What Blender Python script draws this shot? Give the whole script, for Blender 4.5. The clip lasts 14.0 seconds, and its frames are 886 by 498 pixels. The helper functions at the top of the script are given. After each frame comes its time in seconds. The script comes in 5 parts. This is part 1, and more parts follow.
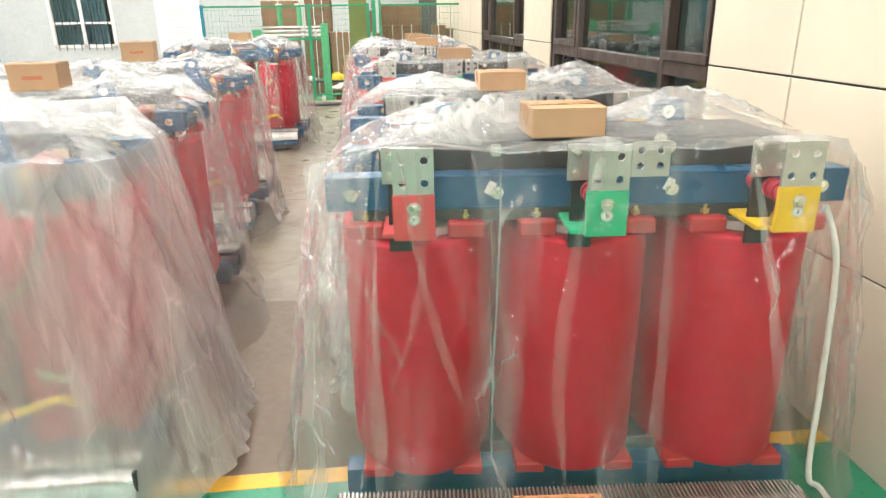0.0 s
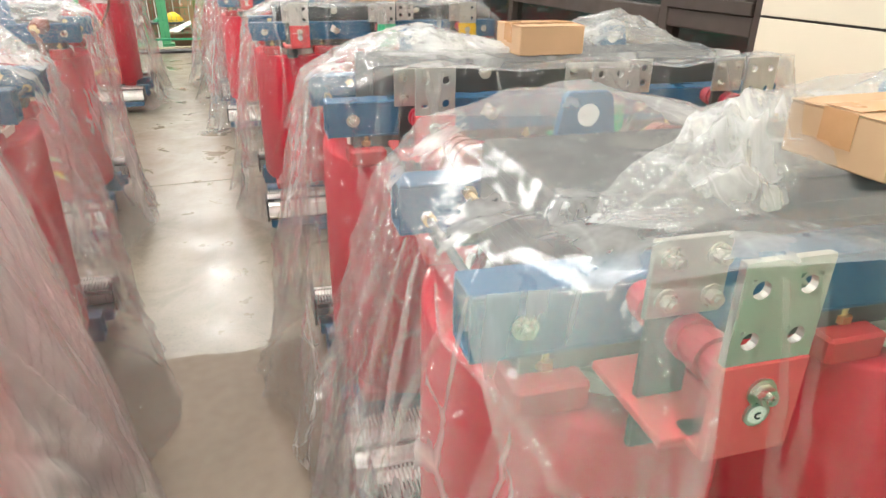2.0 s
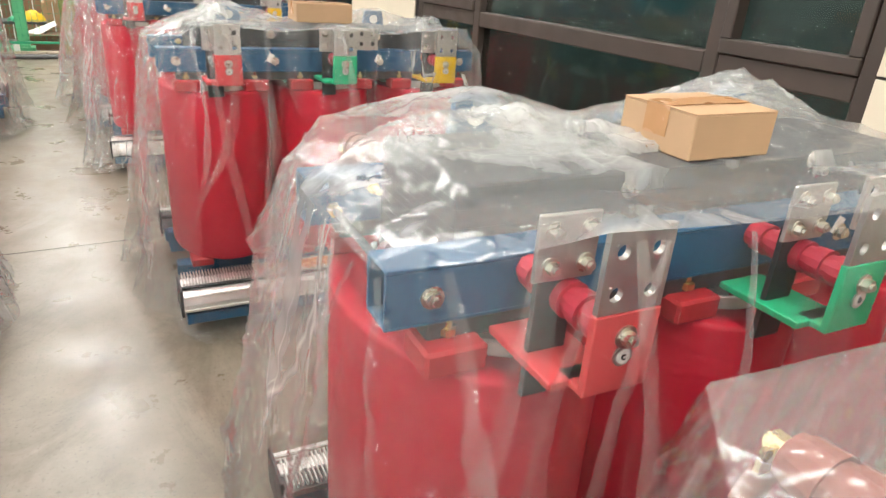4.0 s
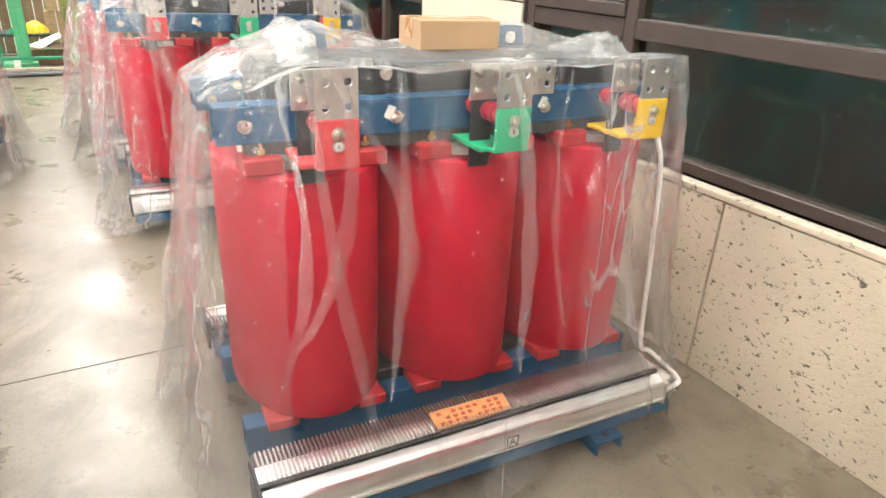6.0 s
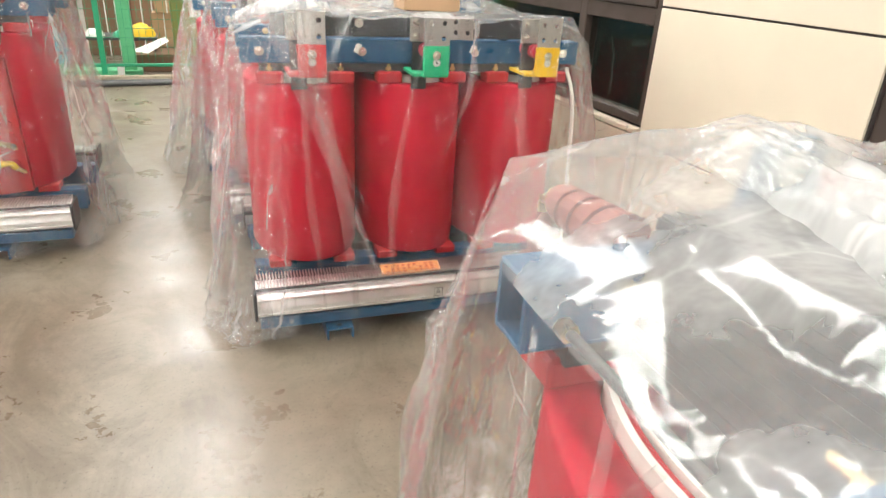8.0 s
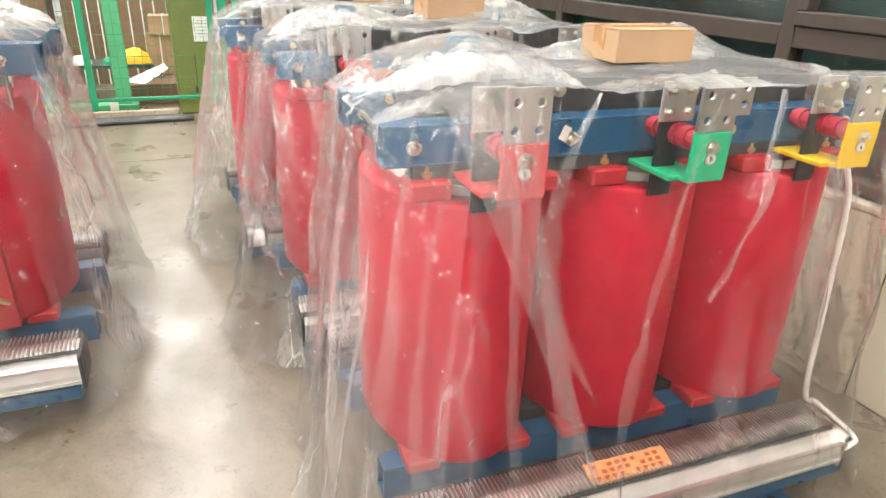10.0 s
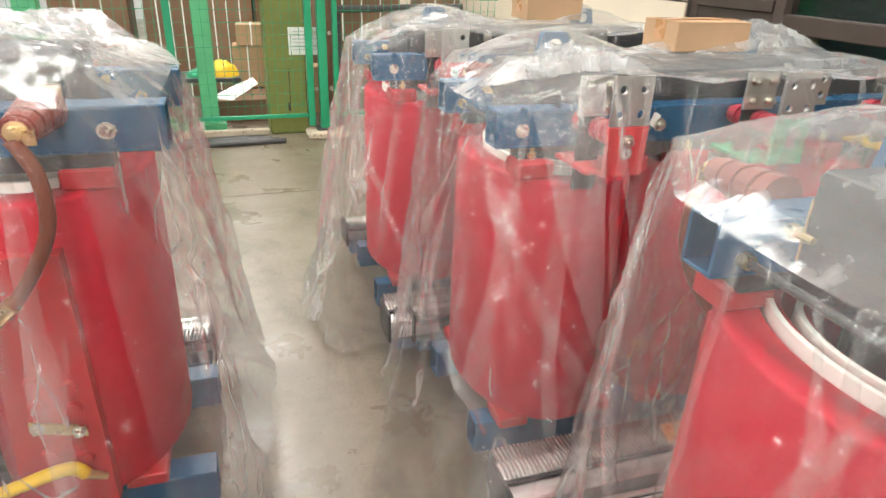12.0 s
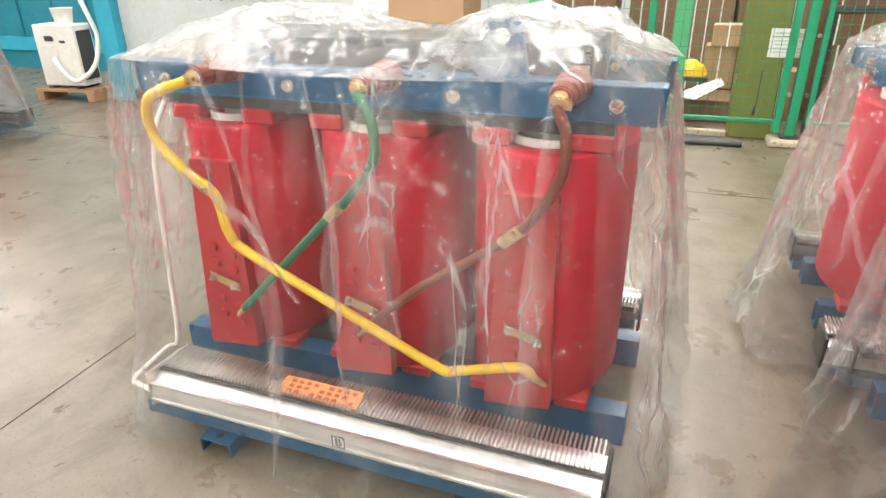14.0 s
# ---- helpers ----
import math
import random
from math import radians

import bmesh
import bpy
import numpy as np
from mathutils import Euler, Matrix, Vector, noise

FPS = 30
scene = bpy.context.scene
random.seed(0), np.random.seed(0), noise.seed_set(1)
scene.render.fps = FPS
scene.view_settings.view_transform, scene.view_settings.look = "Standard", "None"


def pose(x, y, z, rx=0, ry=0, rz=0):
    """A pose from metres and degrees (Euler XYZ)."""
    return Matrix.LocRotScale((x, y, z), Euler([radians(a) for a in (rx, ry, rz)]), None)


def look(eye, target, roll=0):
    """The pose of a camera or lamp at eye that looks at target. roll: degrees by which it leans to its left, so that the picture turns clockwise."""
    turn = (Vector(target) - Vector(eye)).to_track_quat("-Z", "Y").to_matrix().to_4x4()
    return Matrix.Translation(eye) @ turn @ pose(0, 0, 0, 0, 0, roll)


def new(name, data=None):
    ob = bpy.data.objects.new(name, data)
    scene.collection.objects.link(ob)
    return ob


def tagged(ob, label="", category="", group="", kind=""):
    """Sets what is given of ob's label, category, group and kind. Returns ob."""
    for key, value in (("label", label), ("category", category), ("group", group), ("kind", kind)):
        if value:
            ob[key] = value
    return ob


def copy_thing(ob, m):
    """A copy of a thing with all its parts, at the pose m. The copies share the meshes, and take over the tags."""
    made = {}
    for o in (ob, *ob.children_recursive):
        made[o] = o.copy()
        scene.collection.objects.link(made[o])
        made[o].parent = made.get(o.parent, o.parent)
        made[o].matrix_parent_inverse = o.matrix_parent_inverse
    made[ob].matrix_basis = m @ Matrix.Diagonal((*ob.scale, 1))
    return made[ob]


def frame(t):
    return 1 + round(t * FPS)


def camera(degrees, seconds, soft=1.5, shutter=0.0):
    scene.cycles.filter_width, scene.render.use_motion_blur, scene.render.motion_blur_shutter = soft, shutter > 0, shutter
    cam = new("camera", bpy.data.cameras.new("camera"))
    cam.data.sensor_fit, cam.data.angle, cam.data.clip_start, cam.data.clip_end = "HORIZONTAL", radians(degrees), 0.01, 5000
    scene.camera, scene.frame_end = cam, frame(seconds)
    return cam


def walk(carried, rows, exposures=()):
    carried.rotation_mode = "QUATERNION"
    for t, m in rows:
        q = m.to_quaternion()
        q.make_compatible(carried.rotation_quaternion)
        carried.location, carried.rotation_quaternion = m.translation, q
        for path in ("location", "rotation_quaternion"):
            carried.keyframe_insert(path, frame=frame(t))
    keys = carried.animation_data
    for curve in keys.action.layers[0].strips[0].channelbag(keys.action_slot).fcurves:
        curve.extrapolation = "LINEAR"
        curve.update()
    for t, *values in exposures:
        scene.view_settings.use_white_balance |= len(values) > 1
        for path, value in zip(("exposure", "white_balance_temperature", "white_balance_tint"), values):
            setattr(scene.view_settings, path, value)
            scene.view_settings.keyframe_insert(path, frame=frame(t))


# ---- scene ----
cam = camera(68.9, 14.0)
PATH = [
    (0, (0.122, 0.197, 1.695), (0.311, 2.07, 1.018), -0.9),
    (0.5, (-0.011, 0.487, 1.668), (0.194, 2.355, 0.982), -1.1),
    (1, (-0.118, 0.787, 1.673), (0.159, 2.64, 0.973), -0.8),
    (1.5, (-0.265, 1.079, 1.685), (0.219, 2.87, 0.938), 0.6),
    (2, (-0.315, 1.409, 1.649), (0.317, 3.114, 0.816), 0.9),
    (4.3, (-0.353, 2.684, 1.659), (0.595, 4.254, 0.863), 4.5),
    (4.5, (-0.335, 2.822, 1.646), (0.612, 4.393, 0.849), 4.4),
    (5, (-0.344, 3.197, 1.648), (0.604, 4.771, 0.86), 1.1),
    (5.5, (-0.31, 3.569, 1.622), (0.628, 5.143, 0.819), 1.0),
    (6, (-0.298, 3.868, 1.629), (0.612, 5.448, 0.809), 2.6),
    (6.5, (-0.333, 4.255, 1.634), (0.549, 5.846, 0.803), 2.7),
    (7, (-0.308, 4.626, 1.61), (0.518, 6.244, 0.773), 2.1),
    (7.5, (-0.287, 5.002, 1.608), (0.435, 6.668, 0.769), 3.6),
    (7.7, (-0.305, 5.184, 1.599), (0.407, 6.857, 0.765), 3.5),
    (9.8, (-0.546, 6.721, 1.635), (0.209, 8.383, 0.82), 2.1),
    (10, (-0.566, 6.869, 1.617), (0.195, 8.528, 0.799), 2.3),
    (10.5, (-0.576, 7.185, 1.619), (0.181, 8.847, 0.804), 2.4),
    (11, (-0.669, 7.516, 1.613), (0.079, 9.181, 0.794), 3.0),
    (11.5, (-0.769, 7.782, 1.627), (-0.019, 9.447, 0.81), 2.9),
    (12, (-0.794, 7.969, 1.623), (-0.173, 9.682, 0.799), 2.1),
    (12.5, (-0.811, 8.037, 1.622), (-0.47, 9.823, 0.789), 1.3),
    (13, (-0.837, 7.954, 1.616), (-0.762, 9.766, 0.774), 0.6),
    (13.5, (-0.86, 7.829, 1.616), (-1.139, 9.614, 0.757), -0.3),
    (14, (-0.908, 7.753, 1.628), (-1.5, 9.471, 0.794), -0.8),
]
EXPOSURES = [(0, 0.22), (1, 0.08), (2, 0.05), (4.5, 0.0), (5, 0.0), (6, 0.40), (7, 0.2), (7.5, 0.08), (10, 0.32), (11, 0.05), (12.5, 0.02), (14, 0.15)]
walk(cam, [(t, look(eye, target, roll)) for t, eye, target, roll in PATH], EXPOSURES)

# ---------------------------------------------------------------- world and light
SUN_EL, SUN_AZ = radians(52), radians(200)
world = bpy.data.worlds.new("world")
scene.world = world
world.use_nodes = True
wn, wl = world.node_tree.nodes, world.node_tree.links
sky = wn.new("ShaderNodeTexSky")
sky.sky_type, sky.sun_disc, sky.sun_elevation, sky.sun_rotation = "NISHITA", False, SUN_EL, SUN_AZ
wl.new(sky.outputs[0], wn["Background"].inputs[0])
wn["Background"].inputs[1].default_value = 0.1
scene.cycles.transparent_max_bounces = 40
CEIL = 7.0
SKYLIGHTS = [(-0.75, 1.3), (-5.6, 1.3), (-10.6, 1.3)]
SKY_WATTS = [1860, 1250, 700]     # power lowered by hand towards the far side, to darken the floor there


def strip_lamp(x, width, y0, y1, z, watts):
    data = bpy.data.lights.new("skylight_lamp", "AREA")
    data.shape, data.size, data.size_y, data.energy = "RECTANGLE", width, y1 - y0, watts
    data.color = (1.0, 0.97, 0.92)
    ob = new("skylight_lamp", data)
    ob.matrix_world = pose(x, (y0 + y1) / 2, z, 0, 0, 0)
    return ob


for (sx, sw), watts_ in zip(SKYLIGHTS, SKY_WATTS):
    strip_lamp(sx, sw - 0.1, -3.0, 25.4, CEIL + 0.02, watts_)
CLEAR_Z0, CLEAR_Z1 = 4.3, 5.7     # high strip windows in the west and south walls


def window_lamp(x, y, turn, length, watts):
    data = bpy.data.lights.new("clerestory_lamp", "AREA")
    data.shape, data.size, data.size_y, data.energy, data.color = "RECTANGLE", length, CLEAR_Z1 - CLEAR_Z0, watts, (1.0, 0.97, 0.93)
    new("clerestory_lamp", data).matrix_world = pose(x, y, (CLEAR_Z0 + CLEAR_Z1) / 2, 90, 0, turn)


window_lamp(-14.02, 13.0, -90, 21.6, 1180)
window_lamp(-5.0, -7.02, 0, 13, 430)


# ---------------------------------------------------------------- materials
class Mat:
    def __init__(self, name):
        self.m = bpy.data.materials.new(name)
        self.m.use_nodes = True
        self.n, self.l = self.m.node_tree.nodes, self.m.node_tree.links
        self.b = self.n["Principled BSDF"]
        self.out = self.n["Material Output"]

    def node(self, kind, **values):
        nd = self.n.new("ShaderNode" + kind)
        for k, v in values.items():
            if k in nd.inputs:
                nd.inputs[k].default_value = v
        return nd

    def coords(self, scale=(1, 1, 1), object_space=True):
        tc, mp = self.n.new("ShaderNodeTexCoord"), self.n.new("ShaderNodeMapping")
        mp.inputs["Scale"].default_value = scale
        self.l.new(tc.outputs["Object" if object_space else "Generated"], mp.inputs["Vector"])
        return mp.outputs[0]

    def noise(self, scale, detail=4.0, rough=0.55, stretch=(1, 1, 1), distort=0.0):
        nz = self.node("TexNoise", Scale=scale, Detail=detail, Roughness=rough, Distortion=distort)
        self.l.new(self.coords(stretch), nz.inputs["Vector"])
        return nz.outputs["Fac"]

    def ramp(self, fac, stops):
        r = self.n.new("ShaderNodeValToRGB")
        while len(r.color_ramp.elements) < len(stops):
            r.color_ramp.elements.new(0.5)
        for e, (p, c) in zip(r.color_ramp.elements, stops):
            e.position, e.color = p, (*c, 1) if len(c) == 3 else c
        self.l.new(fac, r.inputs[0])
        return r.outputs[0]

    def grey(self, fac, lo, hi, p0=0.3, p1=0.7):
        return self.ramp(fac, [(p0, (lo,) * 3), (p1, (hi,) * 3)])

    def mix(self, fac, a, b, mode="MIX"):
        mx = self.n.new("ShaderNodeMix")
        mx.data_type, mx.blend_type = "RGBA", mode
        for sock, v in ((mx.inputs[0], fac), (mx.inputs[6], a), (mx.inputs[7], b)):
            if isinstance(v, (int, float)):
                sock.default_value = v
            elif isinstance(v, tuple):
                sock.default_value = (*v, 1)
            else:
                self.l.new(v, sock)
        return mx.outputs[2]

    def bump(self, fac, strength, dist, normal=None):
        bp = self.node("Bump", Strength=strength, Distance=dist)
        self.l.new(fac, bp.inputs["Height"])
        if normal is not None:
            self.l.new(normal, bp.inputs["Normal"])
        return bp.outputs[0]

    def set(self, **kw):
        for k, v in kw.items():
            sock = self.b.inputs[k.replace("_", " ")]
            if isinstance(v, (int, float)):
                sock.default_value = v
            elif isinstance(v, tuple):
                sock.default_value = (*v, 1)
            else:
                self.l.new(v, sock)
        return self


def vary(c, f):
    return tuple(min(1, v * f) for v in c)


def paint(name, colour, rough=0.45, metal=0.0, spread=0.25, grain=18, bump=0.05, random_tone=0.0):
    m = Mat(name)
    big = m.ramp(m.noise(2.2, 5), [(0.3, vary(colour, 1 - spread)), (0.7, vary(colour, 1 + spread * 0.6))])
    fine = m.noise(grain, 6, 0.7)
    col = m.mix(0.35, big, m.ramp(fine, [(0.3, vary(colour, 0.75)), (0.75, vary(colour, 1.2))]))
    if random_tone:
        info = m.n.new("ShaderNodeObjectInfo")
        col = m.mix(1.0, col, m.grey(info.outputs["Random"], 1 - random_tone, 1.0, 0, 1), "MULTIPLY")
    m.set(Base_Color=col, Metallic=metal, Roughness=m.grey(m.noise(grain * 0.5, 4), max(rough - 0.12, 0.03), min(rough + 0.12, 1)),
          Normal=m.bump(fine, bump, 0.01))
    return m.m


def resin():
    m = Mat("red_resin")
    c = (0.50, 0.004, 0.026)
    big = m.ramp(m.noise(2.0, 4), [(0.3, vary(c, 0.86)), (0.7, vary(c, 1.08))])
    fine = m.noise(60, 5, 0.6)
    col = m.mix(0.25, big, m.ramp(fine, [(0.3, vary(c, 0.8)), (0.7, vary(c, 1.15))]))
    wave = m.noise(5.5, 3, 0.5, (1, 1, 2.2))
    m.set(Base_Color=col, Roughness=m.grey(m.noise(9, 3), 0.45, 0.62), Specular_IOR_Level=0.3, Normal=m.bump(fine, 0.1, 0.004, m.bump(wave, 0.35, 0.03)))
    return m.m


def steel(name, colour, rough, stretch=(1, 1, 1)):
    m = Mat(name)
    n1 = m.noise(7, 5)
    col = m.ramp(n1, [(0.3, vary(colour, 0.8)), (0.7, vary(colour, 1.1))])
    m.set(Base_Color=col, Metallic=1.0, Roughness=m.grey(m.noise(25, 4, 0.6, stretch), rough - 0.1, rough + 0.12),
          Normal=m.bump(m.noise(60, 3, 0.6, stretch), 0.06, 0.005))
    return m.m


def film_material(name, haze_lo, haze_hi, crinkle=1.0, lines=0.16):
    """Clear polythene: mostly see-through, hazy white where it is folded, glossy and crinkled."""
    m = Mat(name)
    n, l = m.n, m.l
    info = m.n.new("ShaderNodeObjectInfo")
    shift = n.new("ShaderNodeCombineXYZ")
    for k in range(3):
        l.new(info.outputs["Random"], shift.inputs[k])

    def place(stretch, turn=(0, 0, 0), warp_scale=3.0, warp_by=0.2):
        tc, mp, add = n.new("ShaderNodeTexCoord"), n.new("ShaderNodeMapping"), n.new("ShaderNodeVectorMath")
        mp.inputs["Scale"].default_value, mp.inputs["Rotation"].default_value = stretch, turn
        add.operation = "MULTIPLY_ADD"
        add.inputs[1].default_value = (17, 17, 17)
        l.new(shift.outputs[0], add.inputs[0]), l.new(tc.outputs["Object"], add.inputs[2])
        l.new(add.outputs[0], mp.inputs["Vector"])
        wn_ = m.node("TexNoise", Scale=warp_scale, Detail=3.0)
        l.new(mp.outputs[0], wn_.inputs["Vector"])
        return m.mix(warp_by, mp.outputs[0], wn_.outputs["Color"])

    def tex(kind, vec, **kw):
        t = m.node(kind, **kw)
        l.new(vec, t.inputs["Vector"])
        return t

    long_v = place((1, 1, 0.13), (0.1, 0.12, 0), 2.0, 0.15)
    free_v = place((1, 1, 0.7), (0.5, 0.4, 0.2), 3.5, 0.3)
    streak = tex("TexNoise", long_v, Scale=5.0, Detail=5.0, Roughness=0.6).outputs["Fac"]
    patch = tex("TexNoise", free_v, Scale=1.7, Detail=3.0).outputs["Fac"]
    diag_v = place((1, 1, 0.24), (0.25, -0.5, 0.3), 2.0, 0.10)
    diag_w = place((1, 1, 0.28), (-0.3, 0.55, -0.2), 2.0, 0.12)

    def facets(vec, scale):
        """Height of sheet crumpled into flat facets that meet in sharp lines."""
        t = tex("TexVoronoi", vec, Scale=scale)
        t.feature = "DISTANCE_TO_EDGE"
        return t.outputs["Distance"]

    def ridge(dist, width):
        """Rounded pinched ridge along the lines where facets meet."""
        out = m.ramp(dist, [(0.0, (1,) * 3), (width * 0.5, (0.35,) * 3), (width, (0,) * 3)])
        out.node.color_ramp.interpolation = "B_SPLINE"
        return out

    big_f, mid_f, small_f = facets(long_v, 7.0), facets(diag_v, 9.0), facets(diag_w, 26.0)
    some_a = m.ramp(streak, [(0.50, (0,) * 3), (0.66, (1,) * 3)])
    some_b = m.ramp(patch, [(0.46, (0,) * 3), (0.6, (1,) * 3)])
    veil = m.mix(some_a, (haze_lo,) * 3, (haze_hi,) * 3)
    thin = m.mix(1.0, m.ramp(big_f, [(0.0, (1,) * 3), (0.03, (0,) * 3)]), m.mix(1.0, m.ramp(mid_f, [(0.0, (1,) * 3), (0.02, (0,) * 3)]), some_b, "MULTIPLY"), "ADD")
    creases = m.mix(1.0, thin, some_a, "MULTIPLY")
    haze = m.mix(1.0, veil, m.mix(1.0, creases, (lines,) * 3, "MULTIPLY"), "ADD")
    nor = m.bump(streak, 1.0, 0.05 * crinkle)
    soft_nor = nor
    nor = m.bump(big_f, 1.0, 0.020 * crinkle, nor)
    nor = m.bump(ridge(big_f, 0.10), 1.0, 0.009 * crinkle, nor)
    nor = m.bump(m.mix(1.0, ridge(mid_f, 0.12), m.grey(patch, 0.2, 1.0, 0.4, 0.6), "MULTIPLY"), 1.0, 0.015 * crinkle, nor)
    nor = m.bump(m.mix(1.0, ridge(small_f, 0.2), some_b, "MULTIPLY"), 1.0, 0.008 * crinkle, nor)
    nor = m.bump(m.mix(1.0, mid_f, m.grey(patch, 0.25, 1.0, 0.4, 0.6), "MULTIPLY"), 1.0, 0.030 * crinkle, nor)
    nor = m.bump(m.mix(1.0, small_f, some_b, "MULTIPLY"), 1.0, 0.014 * crinkle, nor)
    clear = n.new("ShaderNodeBsdfTransparent")
    clear.inputs[0].default_value = (0.985, 0.985, 0.98, 1)
    dif, trl = n.new("ShaderNodeBsdfDiffuse"), n.new("ShaderNodeBsdfTranslucent")
    for s in (dif, trl):
        s.inputs[0].default_value = (0.93, 0.925, 0.91, 1)
        l.new(soft_nor, s.inputs["Normal"])
    milky = n.new("ShaderNodeMixShader")
    milky.inputs[0].default_value = 0.5
    l.new(dif.outputs[0], milky.inputs[1]), l.new(trl.outputs[0], milky.inputs[2])
    body = n.new("ShaderNodeMixShader")
    l.new(haze, body.inputs[0]), l.new(clear.outputs[0], body.inputs[1]), l.new(milky.outputs[0], body.inputs[2])
    gloss = n.new("ShaderNodeBsdfGlossy")
    gloss.inputs["Roughness"].default_value = 0.055
    l.new(nor, gloss.inputs["Normal"])
    fr = m.node("Fresnel", IOR=1.3)
    amount = n.new("ShaderNodeMapRange")
    amount.inputs["From Max"].default_value, amount.inputs["To Min"].default_value, amount.inputs["To Max"].default_value = 0.7, 0.045, 0.38
    l.new(fr.outputs[0], amount.inputs[0])
    top = n.new("ShaderNodeMixShader")
    l.new(amount.outputs[0], top.inputs[0]), l.new(body.outputs[0], top.inputs[1]), l.new(gloss.outputs[0], top.inputs[2])
    l.new(top.outputs[0], m.out.inputs["Surface"])
    return m.m


def concrete():
    m = Mat("worn_concrete")
    n1, n2, n3 = m.noise(0.55, 6, 0.6), m.noise(4.5, 8, 0.68), m.noise(70, 5, 0.7)
    base = m.ramp(n1, [(0.3, (0.13, 0.101, 0.068)), (0.55, (0.18, 0.148, 0.108)), (0.75, (0.23, 0.198, 0.15))])
    base = m.mix(0.45, base, m.ramp(n2, [(0.3, (0.095, 0.073, 0.048)), (0.7, (0.255, 0.222, 0.17))]))
    specks = m.ramp(n3, [(0.34, (0.35,) * 3), (0.43, (1, 1, 1))])
    stains = m.ramp(m.noise(1.6, 9, 0.75, (1, 0.6, 1), 1.5), [(0.40, (0.62, 0.58, 0.52)), (0.52, (1, 1, 1))])
    base = m.mix(0.75, base, m.mix(1.0, base, stains, "MULTIPLY"))
    col = m.mix(0.6, base, m.mix(1.0, base, specks, "MULTIPLY"))
    m.set(Base_Color=col, Roughness=m.ramp(m.noise(2.4, 7, 0.7), [(0.35, (0.24,) * 3), (0.7, (0.48,) * 3)]), Specular_IOR_Level=0.6,
          Normal=m.bump(n2, 0.10, 0.01, m.bump(n3, 0.06, 0.004)))
    return m.m


def cardboard(name, colour, tone=0.12):
    m = Mat(name)
    flute = m.noise(30, 3, 0.5, (1, 1, 6))
    big = m.ramp(m.noise(3.5, 5), [(0.3, vary(colour, 0.86)), (0.7, vary(colour, 1.08))])
    info = m.n.new("ShaderNodeObjectInfo")
    col = m.mix(1.0, big, m.grey(info.outputs["Random"], 1 - tone, 1.0, 0, 1), "MULTIPLY")
    m.set(Base_Color=col, Roughness=0.75, Normal=m.bump(flute, 0.08, 0.004))
    return m.m


def glass():
    m = Mat("window_glass")
    m.set(Base_Color=(0.55, 0.66, 0.62), Roughness=0.02, Transmission_Weight=1.0, IOR=1.45, Normal=m.bump(m.noise(1.3, 2), 0.02, 0.05))
    return m.m


def stone_panel():
    m = Mat("cream_panel")
    c = (0.60, 0.525, 0.41)
    big = m.ramp(m.noise(1.2, 5), [(0.3, vary(c, 0.92)), (0.7, vary(c, 1.05))])
    info = m.n.new("ShaderNodeObjectInfo")
    col = m.mix(1.0, big, m.grey(info.outputs["Random"], 0.94, 1.0, 0, 1), "MULTIPLY")
    m.set(Base_Color=col, Roughness=m.grey(m.noise(6, 5), 0.35, 0.5), Normal=m.bump(m.noise(45, 4), 0.05, 0.003))
    return m.m


def travertine():
    m = Mat("pitted_stone")
    c = (0.52, 0.44, 0.33)
    big = m.ramp(m.noise(2.0, 6), [(0.3, vary(c, 0.85)), (0.7, vary(c, 1.1))])
    pit = m.noise(38, 4, 0.6, (1, 1, 1.6))
    spots = m.mix(1.0, m.ramp(pit, [(0.35, (0.22,) * 3), (0.40, (1, 1, 1))]), m.ramp(m.noise(3.0, 5), [(0.42, (1, 1, 1)), (0.6, (1, 1, 1))]), "MULTIPLY")
    m.set(Base_Color=m.mix(1.0, big, spots, "MULTIPLY"), Roughness=0.65, Normal=m.bump(pit, 0.4, 0.01))
    return m.m


RED = resin()
RED_BLOCK = paint("red_resin_block", (0.46, 0.02, 0.028), 0.5)
BLUE = paint("blue_enamel", (0.008, 0.088, 0.19), 0.36)
CORE = paint("black_core_steel", (0.028, 0.028, 0.03), 0.45, 0.0, 0.3)
TIN = steel("tinned_copper", (0.62, 0.61, 0.58), 0.42)
ALU = steel("satin_aluminium", (0.88, 0.875, 0.86), 0.42, (0.2, 2, 2))
ZINC = steel("zinc_plated_steel", (0.72, 0.69, 0.62), 0.3)
BRASS = steel("yellow_zinc", (0.75, 0.58, 0.30), 0.32)
P_RED = paint("salmon_red_sleeve", (0.62, 0.07, 0.075), 0.5, spread=0.1)
P_GREEN = paint("green_sleeve", (0.012, 0.44, 0.20), 0.5, spread=0.1)
P_YELLOW = paint("yellow_sleeve", (0.80, 0.50, 0.015), 0.5, spread=0.1)
WHITE_PL = paint("white_plastic", (0.78, 0.76, 0.70), 0.45, spread=0.08)
BLACK_PL = paint("black_plastic", (0.02, 0.02, 0.022), 0.5)
INSULATOR_RED = paint("crimson_insulator", (0.50, 0.03, 0.06), 0.4)
INSULATOR_BROWN = paint("brown_insulator", (0.23, 0.045, 0.028), 0.4)
CABLE_Y, CABLE_G, CABLE_B = paint("yellow_cable", (0.82, 0.52, 0.01), 0.45, spread=0.1), paint("green_cable", (0.02, 0.16, 0.075), 0.45), paint("brown_cable", (0.20, 0.055, 0.03), 0.45)
NOTICE = paint("orange_notice_card", (0.72, 0.33, 0.13), 0.6, spread=0.1)
INK = paint("black_ink", (0.03, 0.03, 0.035), 0.6)
RED_INK = paint("red_ink", (0.45, 0.09, 0.03), 0.6)
